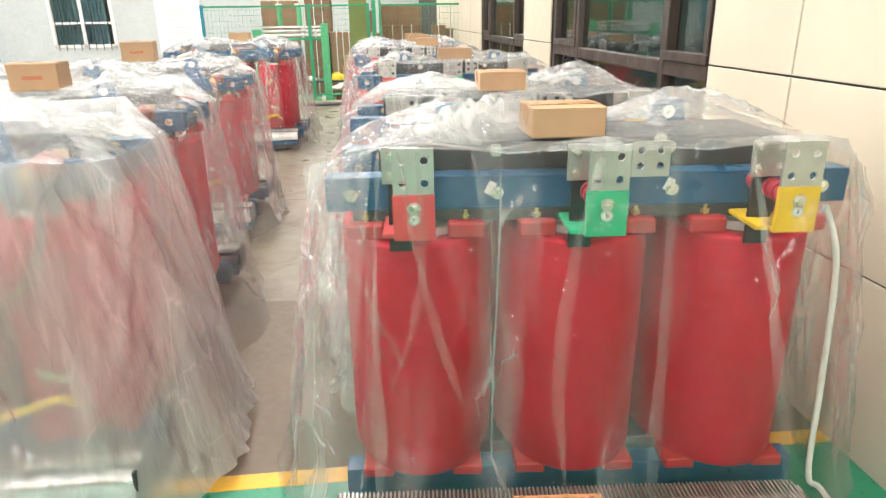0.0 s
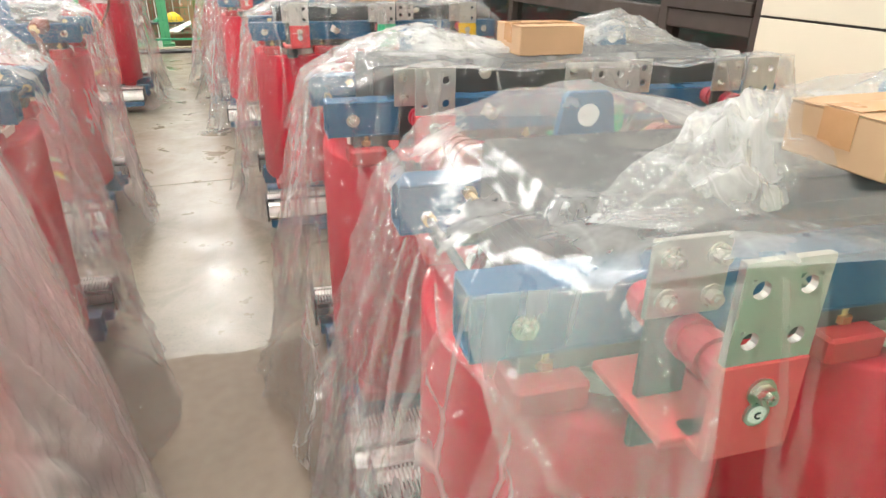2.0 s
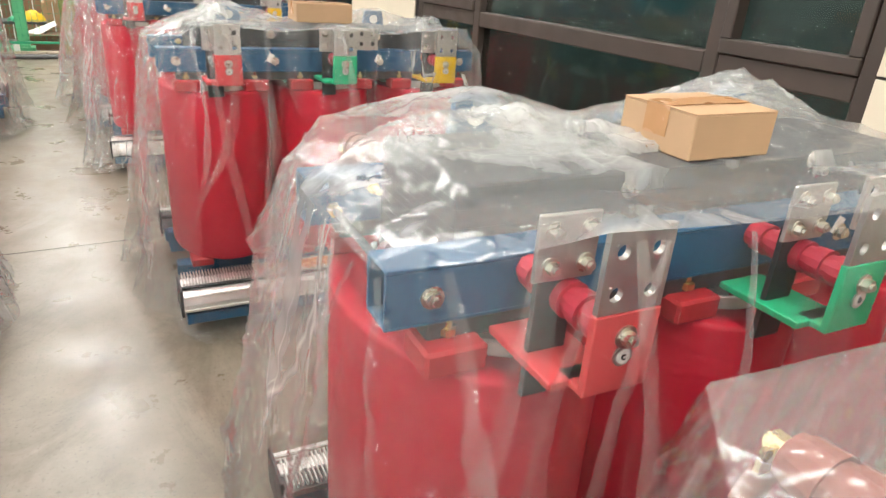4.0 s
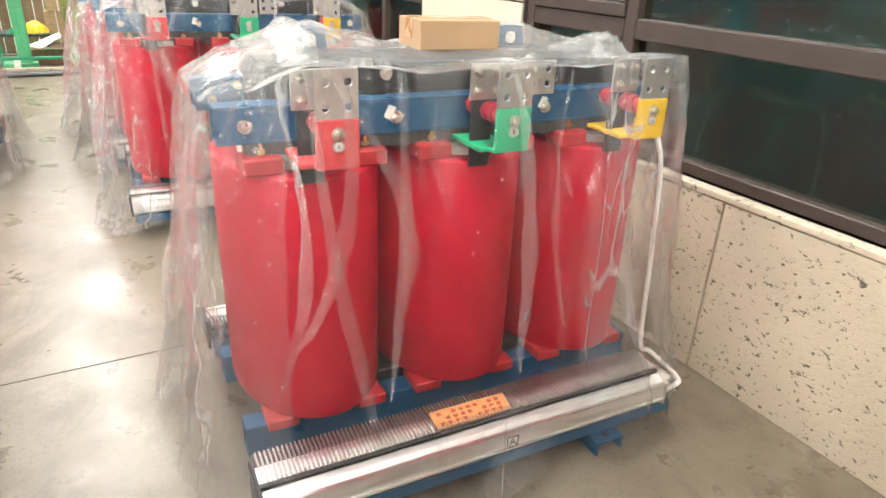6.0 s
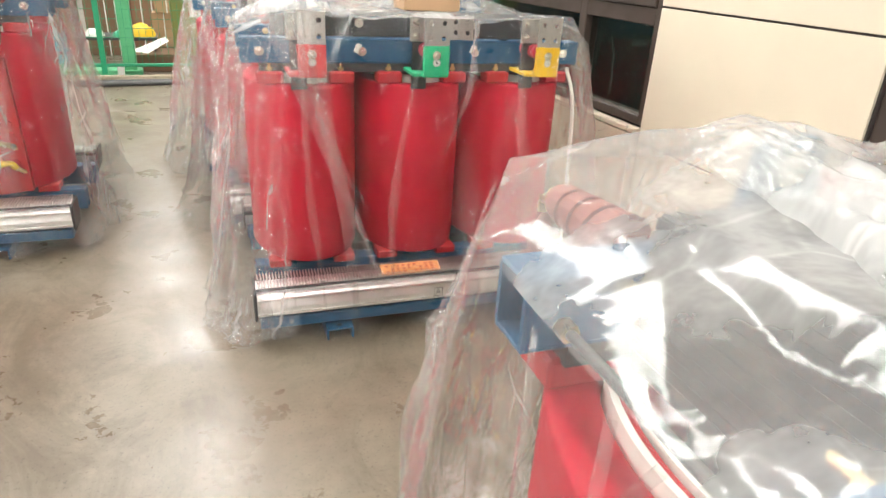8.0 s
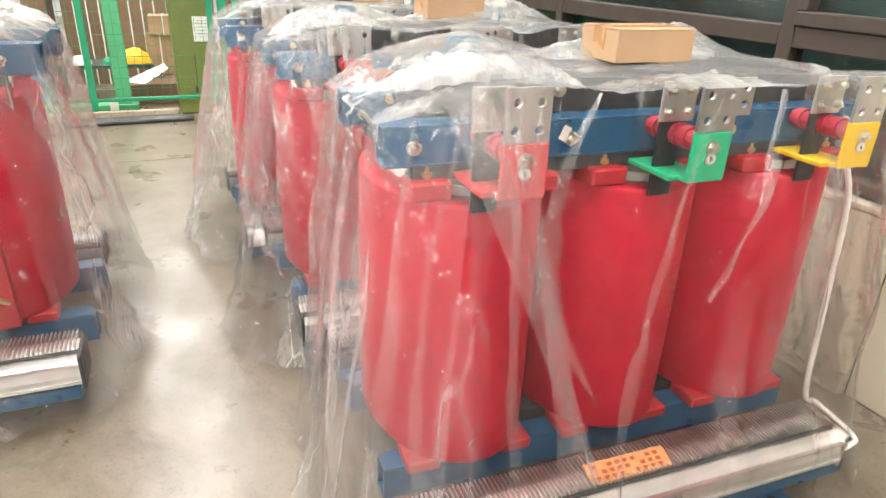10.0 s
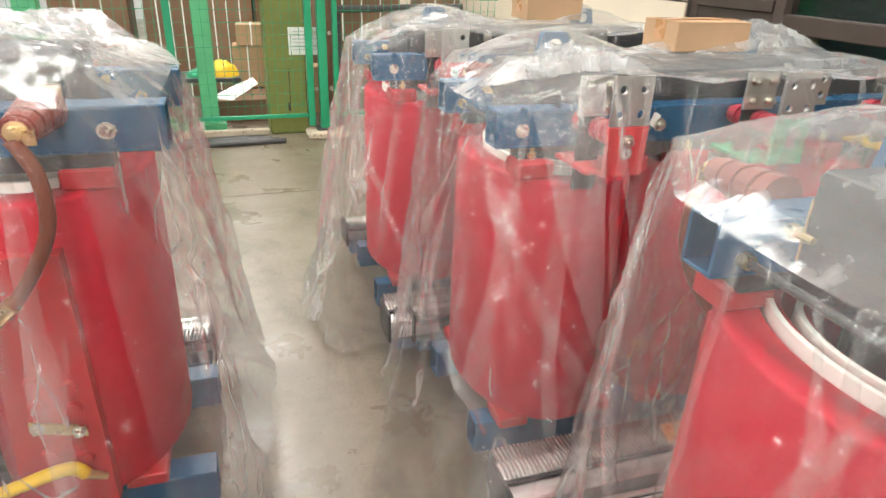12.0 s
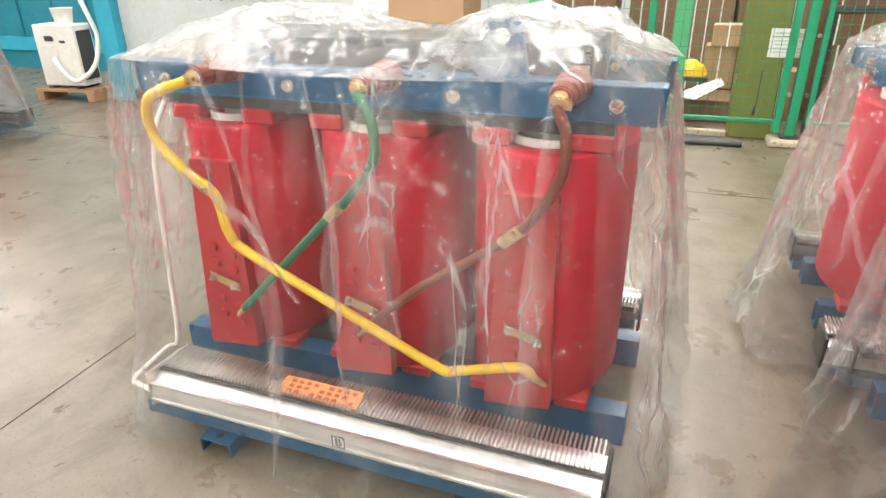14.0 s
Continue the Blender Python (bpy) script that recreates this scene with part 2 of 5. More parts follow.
PAPER = paint("white_paper", (0.80, 0.79, 0.75), 0.7, spread=0.06)
CARTON = cardboard("brown_cardboard", (0.44, 0.275, 0.155))
CARTON_DARK = cardboard("dark_cardboard", (0.27, 0.15, 0.085), 0.35)
TAPE = paint("packing_tape", (0.42, 0.22, 0.10), 0.3, spread=0.1)
FILM = film_material("clear_polythene", 0.014, 0.17, 1.0, 0.3)
FILM_END = film_material("folded_polythene", 0.09, 0.32, 1.0, 0.3)
# film's own haze plus skylight sheen at grazing view, both as white diffuse
FILM_TOP = film_material("polythene_top_with_sheen", 0.20, 0.46, 0.22, 0.1)
FILM_MILKY = film_material("milky_polythene", 0.40, 0.62)
FILM_SOFT = film_material("creased_polythene", 0.025, 0.20, 1.5, 0.3)
FILM_HAZY = film_material("hazy_polythene", 0.16, 0.38)
FILM_FOLD = film_material("bunched_polythene", 0.19, 0.46, 1.4)
FILM_PLEAT = film_material("pleated_polythene", 0.09, 0.24, 1.0)
FILM_FLAP = film_material("doubled_polythene", 0.13, 0.30, 1.2)
FLOOR_M = concrete()
BROWN_FLOOR = paint("unsealed_concrete", (0.155, 0.117, 0.083), 0.62, spread=0.22, grain=40)
GREEN_FLOOR = paint("green_floor_paint", (0.03, 0.24, 0.13), 0.35, spread=0.2, grain=30)
YELLOW_LINE = paint("yellow_floor_paint", (0.72, 0.40, 0.03), 0.4, spread=0.2, grain=30)
PANEL = stone_panel()
STONE = travertine()
WALL_M = paint("painted_wall", (0.50, 0.53, 0.52), 0.7, spread=0.08)
CEIL_M = paint("pale_roof_sheet", (0.55, 0.56, 0.55), 0.7, spread=0.1)
FRAME_M = paint("bronze_window_frame", (0.042, 0.028, 0.021), 0.5)
GLASS = glass()
# near-black green: lack of light in the rooms behind glass, held as colour
DARK_ROOM = paint("painted_room_dimness", (0.05, 0.075, 0.07), 0.8)
FENCE_M = paint("green_fence_enamel", (0.015, 0.27, 0.13), 0.42)
MACHINE_M = paint("pale_green_enamel", (0.10, 0.42, 0.20), 0.45)
OLIVE = paint("olive_column_paint", (0.17, 0.19, 0.045), 0.55, spread=0.3)
TEAL = paint("teal_enamel", (0.012, 0.20, 0.27), 0.45)
CYAN = paint("cyan_enamel", (0.03, 0.36, 0.50), 0.4)
WOOD = paint("raw_wood", (0.42, 0.25, 0.13), 0.7, spread=0.3)
JOINT = paint("dark_joint", (0.05, 0.04, 0.035), 0.8)
DARK_METAL = paint("dark_steel_pipe", (0.05, 0.05, 0.05), 0.45)


# ---------------------------------------------------------------- mesh helpers
def box(bm, x0, x1, y0, y1, z0, z1, bevel=0.0):
    vs = [bm.verts.new((x, y, z)) for x in (x0, x1) for y in (y0, y1) for z in (z0, z1)]
    fs = [bm.faces.new([vs[i] for i in q]) for q in ((0, 1, 3, 2), (4, 6, 7, 5), (0, 4, 5, 1), (2, 3, 7, 6), (0, 2, 6, 4), (1, 5, 7, 3))]
    if bevel:
        edges = list({e for f in fs for e in f.edges})
        bmesh.ops.bevel(bm, geom=edges, offset=bevel, segments=1, affect="EDGES")
    return bm


def prism(bm, pts, z0, z1, axis="z"):
    def put(a, b, c):
        return {"z": (a, b, c), "y": (a, c, b), "x": (c, a, b)}[axis]
    lo, hi = [bm.verts.new(put(a, b, z0)) for a, b in pts], [bm.verts.new(put(a, b, z1)) for a, b in pts]
    n = len(pts)
    bm.faces.new(lo[::-1]), bm.faces.new(hi)
    for i in range(n):
        bm.faces.new((lo[i], lo[(i + 1) % n], hi[(i + 1) % n], hi[i]))
    return bm


def ellipse(a, b, n=48, cx=0.0, cy=0.0):
    return [(cx + a * math.cos(2 * math.pi * i / n), cy + b * math.sin(2 * math.pi * i / n)) for i in range(n)]


def ring(bm, profile, n=56, cx=0.0, cy=0.0, cap=False):
    """A turned oval: profile of (a, b, z), joined in order; closed when its first point is repeated."""
    loops = []
    for a, b, z in profile:
        loops.append([bm.verts.new((x, y, z)) for x, y in ellipse(a, b, n, cx, cy)])
    for lo, hi in zip(loops, loops[1:]):
        for i in range(n):
            bm.faces.new((lo[i], lo[(i + 1) % n], hi[(i + 1) % n], hi[i]))
    if cap:
        bm.faces.new(loops[0][::-1]), bm.faces.new(loops[-1])
    return bm


def cyl(bm, p, q, r0, r1=None, n=14):
    p, q = Vector(p), Vector(q)
    r1 = r0 if r1 is None else r1
    m = Matrix.Translation(p) @ (q - p).to_track_quat("Z", "Y").to_matrix().to_4x4()
    h = (q - p).length
    lo = [bm.verts.new(m @ Vector((r0 * math.cos(a), r0 * math.sin(a), 0))) for a in [2 * math.pi * i / n for i in range(n)]]
    hi = [bm.verts.new(m @ Vector((r1 * math.cos(a), r1 * math.sin(a), h))) for a in [2 * math.pi * i / n for i in range(n)]]
    bm.faces.new(lo[::-1]), bm.faces.new(hi)
    for i in range(n):
        bm.faces.new((lo[i], lo[(i + 1) % n], hi[(i + 1) % n], hi[i]))
    return bm


def tube(bm, pts, r, n=10, steps=6):
    """A round bent rod through the points (smoothed)."""
    ps = [Vector(p) for p in pts]
    path = []
    for i in range(len(ps) - 1):
        a, b, c, d = ps[max(i - 1, 0)], ps[i], ps[i + 1], ps[min(i + 2, len(ps) - 1)]
        for k in range(steps):
            t = k / steps
            path.append(0.5 * ((2 * b) + (c - a) * t + (2 * a - 5 * b + 4 * c - d) * t * t + (3 * b - a - 3 * c + d) * t ** 3))
    path.append(ps[-1])
    rings, up = [], Vector((0.3, 0.2, 0.9)).normalized()
    for i, p in enumerate(path):
        d = (path[min(i + 1, len(path) - 1)] - path[max(i - 1, 0)]).normalized()
        s = d.cross(up)
        s = s.normalized() if s.length > 1e-4 else Vector((1, 0, 0))
        u = s.cross(d)
        rings.append([bm.verts.new(p + r * (math.cos(a) * s + math.sin(a) * u)) for a in [2 * math.pi * k / n for k in range(n)]])
    for lo, hi in zip(rings, rings[1:]):
        for k in range(n):
            bm.faces.new((lo[k], lo[(k + 1) % n], hi[(k + 1) % n], hi[k]))
    bm.faces.new(rings[0][::-1]), bm.faces.new(rings[-1])
    return bm


def finish(name, bm, material, smooth=False):
    bmesh.ops.recalc_face_normals(bm, faces=bm.faces)
    me = bpy.data.meshes.new(name)
    bm.to_mesh(me)
    bm.free()
    me.materials.append(material)
    if smooth:
        me.shade_auto(40) if False else [setattr(p, "use_smooth", True) for p in me.polygons]
    return me


def part(name, bm, material, parent, label="", smooth=False, at=None):
    me = bm if isinstance(bm, bpy.types.Mesh) else finish(name, bm, material, smooth)
    ob = new(name, me)
    ob.parent = parent
    if at is not None:
        ob.matrix_basis = at
    return tagged(ob, label=label)


def thing(name, label, category, group="", m=None, kind=""):
    ob = new(name)
    ob.empty_display_size = 0.1
    if m is not None:
        ob.matrix_basis = m
    return tagged(ob, label, category, group, kind)


def solid(name, bm, material, label, category, m=None, group="", kind="", smooth=False):
    ob = new(name, finish(name, bm, material, smooth))
    if m is not None:
        ob.matrix_basis = m
    return tagged(ob, label, category, group, kind)


def B():
    return bmesh.new()


def lettering(name, text, size, material, parent, at):
    cu = bpy.data.curves.new(name, "FONT")
    cu.body, cu.size, cu.align_x, cu.align_y, cu.extrude = text, size, "CENTER", "CENTER", 0.0008
    tmp = bpy.data.objects.new(name, cu)
    scene.collection.objects.link(tmp)
    me = bpy.data.meshes.new_from_object(tmp.evaluated_get(bpy.context.evaluated_depsgraph_get()))
    bpy.data.objects.remove(tmp)
    me.materials.clear()
    me.materials.append(material)
    return part(name, me, material, parent, at=at)


# ---------------------------------------------------------------- the hall
X0, X1, Y0, Y1 = -14.0, 2.0, -7.0, 26.0
WALL_X = 1.945
WALL_AT = pose(WALL_X, 0, 0)   # local y runs along the wall, local x into it


def hall():
    bm = box(B(), X0, 5.0, Y0, Y1, -0.2, 0.0)
    solid("floor", bm, FLOOR_M, "worn grey-brown polished concrete factory floor", "floor", kind="structure")
    bm = box(B(), X0, 2.6, Y0, 2.28, 0.0, 0.004)
    solid("floor_paint", bm, GREEN_FLOOR, "green painted floor area", "floor paint", kind="structure")
    bm = box(B(), X0, 2.6, 2.284, 2.37, 0.0, 0.004)
    solid("floor_line", bm, YELLOW_LINE, "yellow painted floor line with worn edges", "floor line", kind="structure")
    for x0, x1, y0, y1 in ((X0, 2.0, 6.55, 6.556), (-3.15, -3.144, 2.4, Y1), (-8.3, -8.294, 2.4, Y1), (X0, 2.0, 12.6, 12.606)):
        solid("floor_joint", box(B(), x0, x1, y0, y1, -0.01, 0.0015), JOINT, "thin dark saw-cut joint in the concrete floor", "floor joint", kind="structure")
    rng = random.Random(5)
    edge = [(X0 + k * 0.1, 4.04 + 0.035 * noise.noise(Vector((k * 0.31, 0, 0))) + 0.02 * noise.noise(Vector((k * 1.3, 4, 0)))) for k in range(160)]
    bm = prism(B(), [(X0, 2.37)] + [(edge[-1][0], 2.37)] + edge[::-1], 0.0, 0.003)
    solid("floor_strip", bm, BROWN_FLOOR, "browner unsealed strip of concrete floor", "floor", kind="structure")
    # roof sheets with long openings for the skylights
    xs = [X0 - 0.3]
    for sx, sw in sorted(SKYLIGHTS):
        xs += [sx - sw / 2, sx + sw / 2]
    xs.append(5.3)
    bm = B()
    for a, b in zip(xs[::2], xs[1::2]):
        box(bm, a, b, Y0 - 0.3, Y1 + 0.3, CEIL, CEIL + 0.15)
    for a, b in zip(xs[1::2], xs[2::2]):
        box(bm, a, b, Y0 - 0.3, -3.1, CEIL, CEIL + 0.15)
        box(bm, a, b, Y1 - 0.3, Y1 + 0.3, CEIL, CEIL + 0.15)
    solid("ceiling", bm, CEIL_M, "pale sheet roof with long skylight strips", "ceiling", kind="structure")
    solid("wall_north", box(B(), X0 - 0.3, 5.3, Y1, Y1 + 0.3, 0, CEIL), WALL_M, "plain pale end wall of the hall", "wall", kind="structure")
    bm = B()
    for a, b, c, d in ((X0 - 0.3, 5.3, 0, CLEAR_Z0), (X0 - 0.3, 5.3, CLEAR_Z1, CEIL), (X0 - 0.3, -11.5, CLEAR_Z0, CLEAR_Z1), (1.5, 5.3, CLEAR_Z0, CLEAR_Z1)):
        box(bm, a, b, Y0 - 0.3, Y0, c, d)
    solid("wall_south", bm, WALL_M, "plain pale end wall of the hall", "wall", kind="structure")
    bm = B()
    for a, b, c, d in ((Y0, Y1, 0, CLEAR_Z0), (Y0, Y1, CLEAR_Z1, CEIL), (Y0, 2.2, CLEAR_Z0, CLEAR_Z1), (24.0, Y1, CLEAR_Z0, CLEAR_Z1)):
        box(bm, X0 - 0.3, X0, a, b, c, d)
    solid("wall_west", bm, WALL_M, "plain pale side wall of the hall", "wall", kind="structure")


hall()


def east_wall():
    """Panelled wall with bronze windows along the right-hand row."""
    th = 0.22
    wins = [(3.683, 7.0), (8.22, 11.4)]
    bars_at = [(3.715, 4.36, 6.19, 6.965), (8.255, 8.95, 10.72, 11.365)]
    SILL, TOP, RAIL0, RAIL1 = 0.81, 3.3, 1.325, 1.415
    bm = B()
    for a, b, z0, z1 in ((-7.3, wins[0][0], 0, CEIL), (wins[0][1], wins[1][0], 0, CEIL), (wins[1][1], 26.3, 0, CEIL),
                         (wins[0][0], wins[0][1], 0, SILL), (wins[1][0], wins[1][1], 0, SILL),
                         (wins[0][0], wins[0][1], TOP, CEIL), (wins[1][0], wins[1][1], TOP, CEIL)):
        box(bm, 0.015, th, a, b, z0, z1)
    wall = solid("wall_east", bm, JOINT, "cream panelled wall with dark open joints and bronze windows", "wall", WALL_AT, kind="structure")
    g = 0.005
    for s0, s1 in ((-7.2, wins[0][0]), (wins[0][1], wins[1][0]), (wins[1][1], 19.0)):
        if s0 < 0:
            edges = [s0, -4.3, -1.9, 0.5, 2.94, s1]
        elif s1 < 9:
            edges = [s0, s1]
        else:
            edges = [s0, 12.6, 13.8, 15.0, 16.2, 17.4, s1]
        for a, b in zip(edges, edges[1:]):
            for z0, z1 in ((0.0, 0.735), (0.735, 1.425), (1.425, 2.4), (2.4, 3.4), (3.4, 4.6), (4.6, 5.8), (5.8, CEIL)):
                part("panel", box(B(), 0.0, 0.014, a + g, b - g, z0 + g, z1 - g, 0.002), PANEL, wall)
    for (a, b), mid in zip(wins, (5.445, 9.8)):
        for p, q in ((a, mid), (mid, b)):
            part("stone_slab", box(B(), -0.04, 0.014, p + g, q - g, 0.0, SILL - 0.03, 0.003), STONE, wall, "pitted beige stone slab under the window")
        part("sill", box(B(), -0.045, 0.06, a, b, SILL - 0.025, SILL, 0.003), STONE, wall)
    for k, row in enumerate(bars_at):
        w = thing("window_%d" % (k + 1), "bronze-framed factory window with dark green glass", "window", m=WALL_AT, kind="structure")
        bars = [(s_ - 0.035, s_ + 0.035) for s_ in row]
        for s0, s1 in bars:
            part("mullion", box(B(), 0.03, 0.13, s0, s1, SILL, TOP, 0.006), FRAME_M, w)
        for i_, ((s0, s1), (t0, t1)) in enumerate(zip(bars, bars[1:])):
            for z0, z1 in ((SILL, SILL + 0.055), (RAIL0, RAIL1), (TOP - 0.06, TOP)):
                part("rail", box(B(), 0.033, 0.127, s1, t0, z0, z1, 0.006), FRAME_M, w)
            if i_ != 1:    # opening sashes
                for a, b, z0, z1 in ((s1, t0, RAIL1, RAIL1 + 0.06), (s1, t0, TOP - 0.12, TOP - 0.06), (s1, s1 + 0.05, RAIL1 + 0.06, TOP - 0.12), (t0 - 0.05, t0, RAIL1 + 0.06, TOP - 0.12)):
                    part("sash", box(B(), 0.018, 0.09, a, b, z0, z1, 0.005), FRAME_M, w)
            for z0, z1 in ((SILL + 0.055, RAIL0), (RAIL1, TOP - 0.06)):
                pane = part("pane", box(B(), 0.078, 0.086, s1, t0, z0, z1), GLASS, w)
                pane.visible_shadow = False
    # the room beyond the glass, its dimness put into the surface colour
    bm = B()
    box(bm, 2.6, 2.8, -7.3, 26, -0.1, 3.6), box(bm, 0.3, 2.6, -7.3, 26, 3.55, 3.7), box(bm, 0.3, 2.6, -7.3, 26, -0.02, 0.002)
    solid("wall_beyond", bm, DARK_ROOM, "room behind the window glass, its dimness painted as dark green-grey", "wall", WALL_AT, kind="structure")


east_wall()


# ---------------------------------------------------------------- the transformers
PITCH, PLATE_Y, BEAM = 0.512, -0.47, 0.775
COIL_A, COIL_B = 0.25, 0.355


def bolt(bm, p, axis, r=0.011, h=0.012):
    d = {"-y": Vector((0, -1, 0)), "+y": Vector((0, 1, 0)), "x": Vector((-1, 0, 0)), "z": Vector((0, 0, 1))}[axis]
    p = Vector(p)
    cyl(bm, p, p + d * 0.003, r * 1.5, n=14)
    cyl(bm, p + d * 0.003, p + d * (0.003 + h), r, n=6)
    cyl(bm, p + d * (0.003 + h), p + d * (0.008 + h), r * 0.55, n=8)


def tube_beam(bm, x0, x1, y0, y1, z0, z1, t=0.008):
    """A hollow rectangular section with open ends."""
    box(bm, x0, x1, y0, y1, z1 - t, z1, 0.002), box(bm, x0, x1, y0, y1, z0, z0 + t, 0.002)
    box(bm, x0, x1, y0, y0 + t, z0 + t, z1 - t), box(bm, x0, x1, y1 - t, y1, z0 + t, z1 - t)


def holed_plate(bm, x0, x1, z0, z1, y0, y1, holes, r=0.011, n=12):
    """A flat bar with round holes through it."""
    outline = bm.verts
    for side, y in ((0, y0), (1, y1)):
        xs = sorted({x0, x1, *[h[0] - r * 1.25 for h in holes], *[h[0] + r * 1.25 for h in holes]})
        zs = sorted({z0, z1, *[h[1] - r * 1.25 for h in holes], *[h[1] + r * 1.25 for h in holes]})
        for a, b in zip(xs, xs[1:]):
            for c, d in zip(zs, zs[1:]):
                hit = [h for h in holes if a < h[0] < b and c < h[1] < d]
                if not hit:
                    bm.faces.new([outline.new((x, y, z)) for x, z in ((a, c), (b, c), (b, d), (a, d))])
                    continue
                hx, hz = hit[0]
                inner, outer = [], []
                for i in range(n):
                    t = 2 * math.pi * i / n
                    inner.append(outline.new((hx + r * math.cos(t), y, hz + r * math.sin(t))))
                    s = r * 1.25 / max(abs(math.cos(t)), abs(math.sin(t)))
                    outer.append(outline.new((hx + s * math.cos(t), y, hz + s * math.sin(t))))
                for i in range(n):
                    j = (i + 1) % n
                    bm.faces.new((inner[i], inner[j], outer[j], outer[i]))
    for hx, hz in holes:
        pts = [(hx + r * math.cos(2 * math.pi * i / n), hz + r * math.sin(2 * math.pi * i / n)) for i in range(n)]
        for i in range(n):
            (a, c), (b, d) = pts[i], pts[(i + 1) % n]
            bm.faces.new([outline.new(v) for v in ((a, y0, c), (b, y0, d), (b, y1, d), (a, y1, c))])
    for (a, c), (b, d) in (((x0, z0), (x1, z0)), ((x1, z0), (x1, z1)), ((x1, z1), (x0, z1)), ((x0, z1), (x0, z0))):
        bm.faces.new([outline.new(v) for v in ((a, y0, c), (b, y0, d), (b, y1, d), (a, y1, c))])
    bmesh.ops.remove_doubles(bm, verts=bm.verts, dist=1e-5)
    return bm


def fan_unit(parent, sign, letter):
    """A cross-flow fan: bright rolled housing, finned outlet, on a blue bracket, along one long side."""
    def m(x, y, z):
        return (x, sign * y, z)
    x0, x1 = -0.79, 0.69
    prof = [(-0.50, 0.135), (-0.575, 0.135), (-0.592, 0.146), (-0.598, 0.165), (-0.598, 0.185), (-0.588, 0.215), (-0.565, 0.232), (-0.545, 0.238), (-0.545, 0.246), (-0.50, 0.262), (-0.47, 0.262)]
    bm = prism(B(), [(y * sign if sign > 0 else -y, z) for y, z in prof] if False else [(sign * y, z) for y, z in prof], x0, x1, "x")
    fan = part("cooling_fan", bm, ALU, parent, "bright rolled aluminium cross-flow fan housing")
    bm = B()
    for z in (0.152, 0.222):
        box(bm, x0, x1, min(sign * -0.604, sign * -0.59), max(sign * -0.604, sign * -0.59), z, z + 0.008)
    part("seam", bm, ALU, fan)
    bm = box(B(), x0, x1, min(sign * -0.545, sign * -0.40), max(sign * -0.545, sign * -0.40), 0.232, 0.252)
    part("outlet_frame", bm, DARK_METAL, fan)
    bm = B()
    k = x0 + 0.01
    while k < x1 - 0.01:
        box(bm, k, k + 0.005, min(sign * -0.535, sign * -0.41), max(sign * -0.535, sign * -0.41), 0.253, 0.268)
        k += 0.0135
    part("outlet_fins", bm, TIN, fan)
    for x in (x0 - 0.012, x1):
        part("end_plate", box(B(), x, x + 0.012, min(sign * -0.60, sign * -0.43), max(sign * -0.60, sign * -0.43), 0.125, 0.262, 0.003), DARK_METAL if x < 0 else ZINC, fan)
    part("bracket", box(B(), x0 + 0.01, x1 + 0.05, min(sign * -0.585, sign * -0.43), max(sign * -0.585, sign * -0.43), 0.075, 0.128, 0.004), BLUE, fan)
    # printed letter on a small plate
    lx = 0.02 * sign
    bm = box(B(), lx - 0.024, lx + 0.024, min(sign * -0.5995, sign * -0.598), max(sign * -0.5995, sign * -0.598), 0.157, 0.207)
    plate = part("letter_plate", bm, PAPER, fan, "small white plate with a printed letter")
    bm = B()
    for a, b, c, d in ((-0.022, 0.022, 0.159, 0.162), (-0.022, 0.022, 0.202, 0.205), (-0.022, -0.019, 0.159, 0.205), (0.019, 0.022, 0.159, 0.205)):
        box(bm, lx + a, lx + b, min(sign * -0.6005, sign * -0.5995), max(sign * -0.6005, sign * -0.5995), c, d)
    part("border", bm, INK, plate.parent)
    lettering("letter", letter, 0.042, INK, fan, pose(lx, sign * -0.6008, 0.181, 90, 0, 0 if sign > 0 else 180))
    # notice card lying on the outlet
    card = B()
    box(card, -0.14, 0.14, -0.035, 0.035, 0, 0.003)
    part("notice", card, NOTICE, fan, "orange notice card with rows of dark marks", at=pose(-0.09 * sign, sign * -0.50, 0.271, 18 * sign, 0, 0))
    marks = B()
    for r in range(3):
        for c in range(9):
            if (r * 9 + c) % 5 != 4:
                box(marks, -0.12 + c * 0.027, -0.104 + c * 0.027, -0.026 + r * 0.019, -0.014 + r * 0.019, 0.0032, 0.0038)
    part("notice_marks", marks, RED_INK, fan, at=pose(-0.09 * sign, sign * -0.50, 0.271, 18 * sign, 0, 0))
    return fan


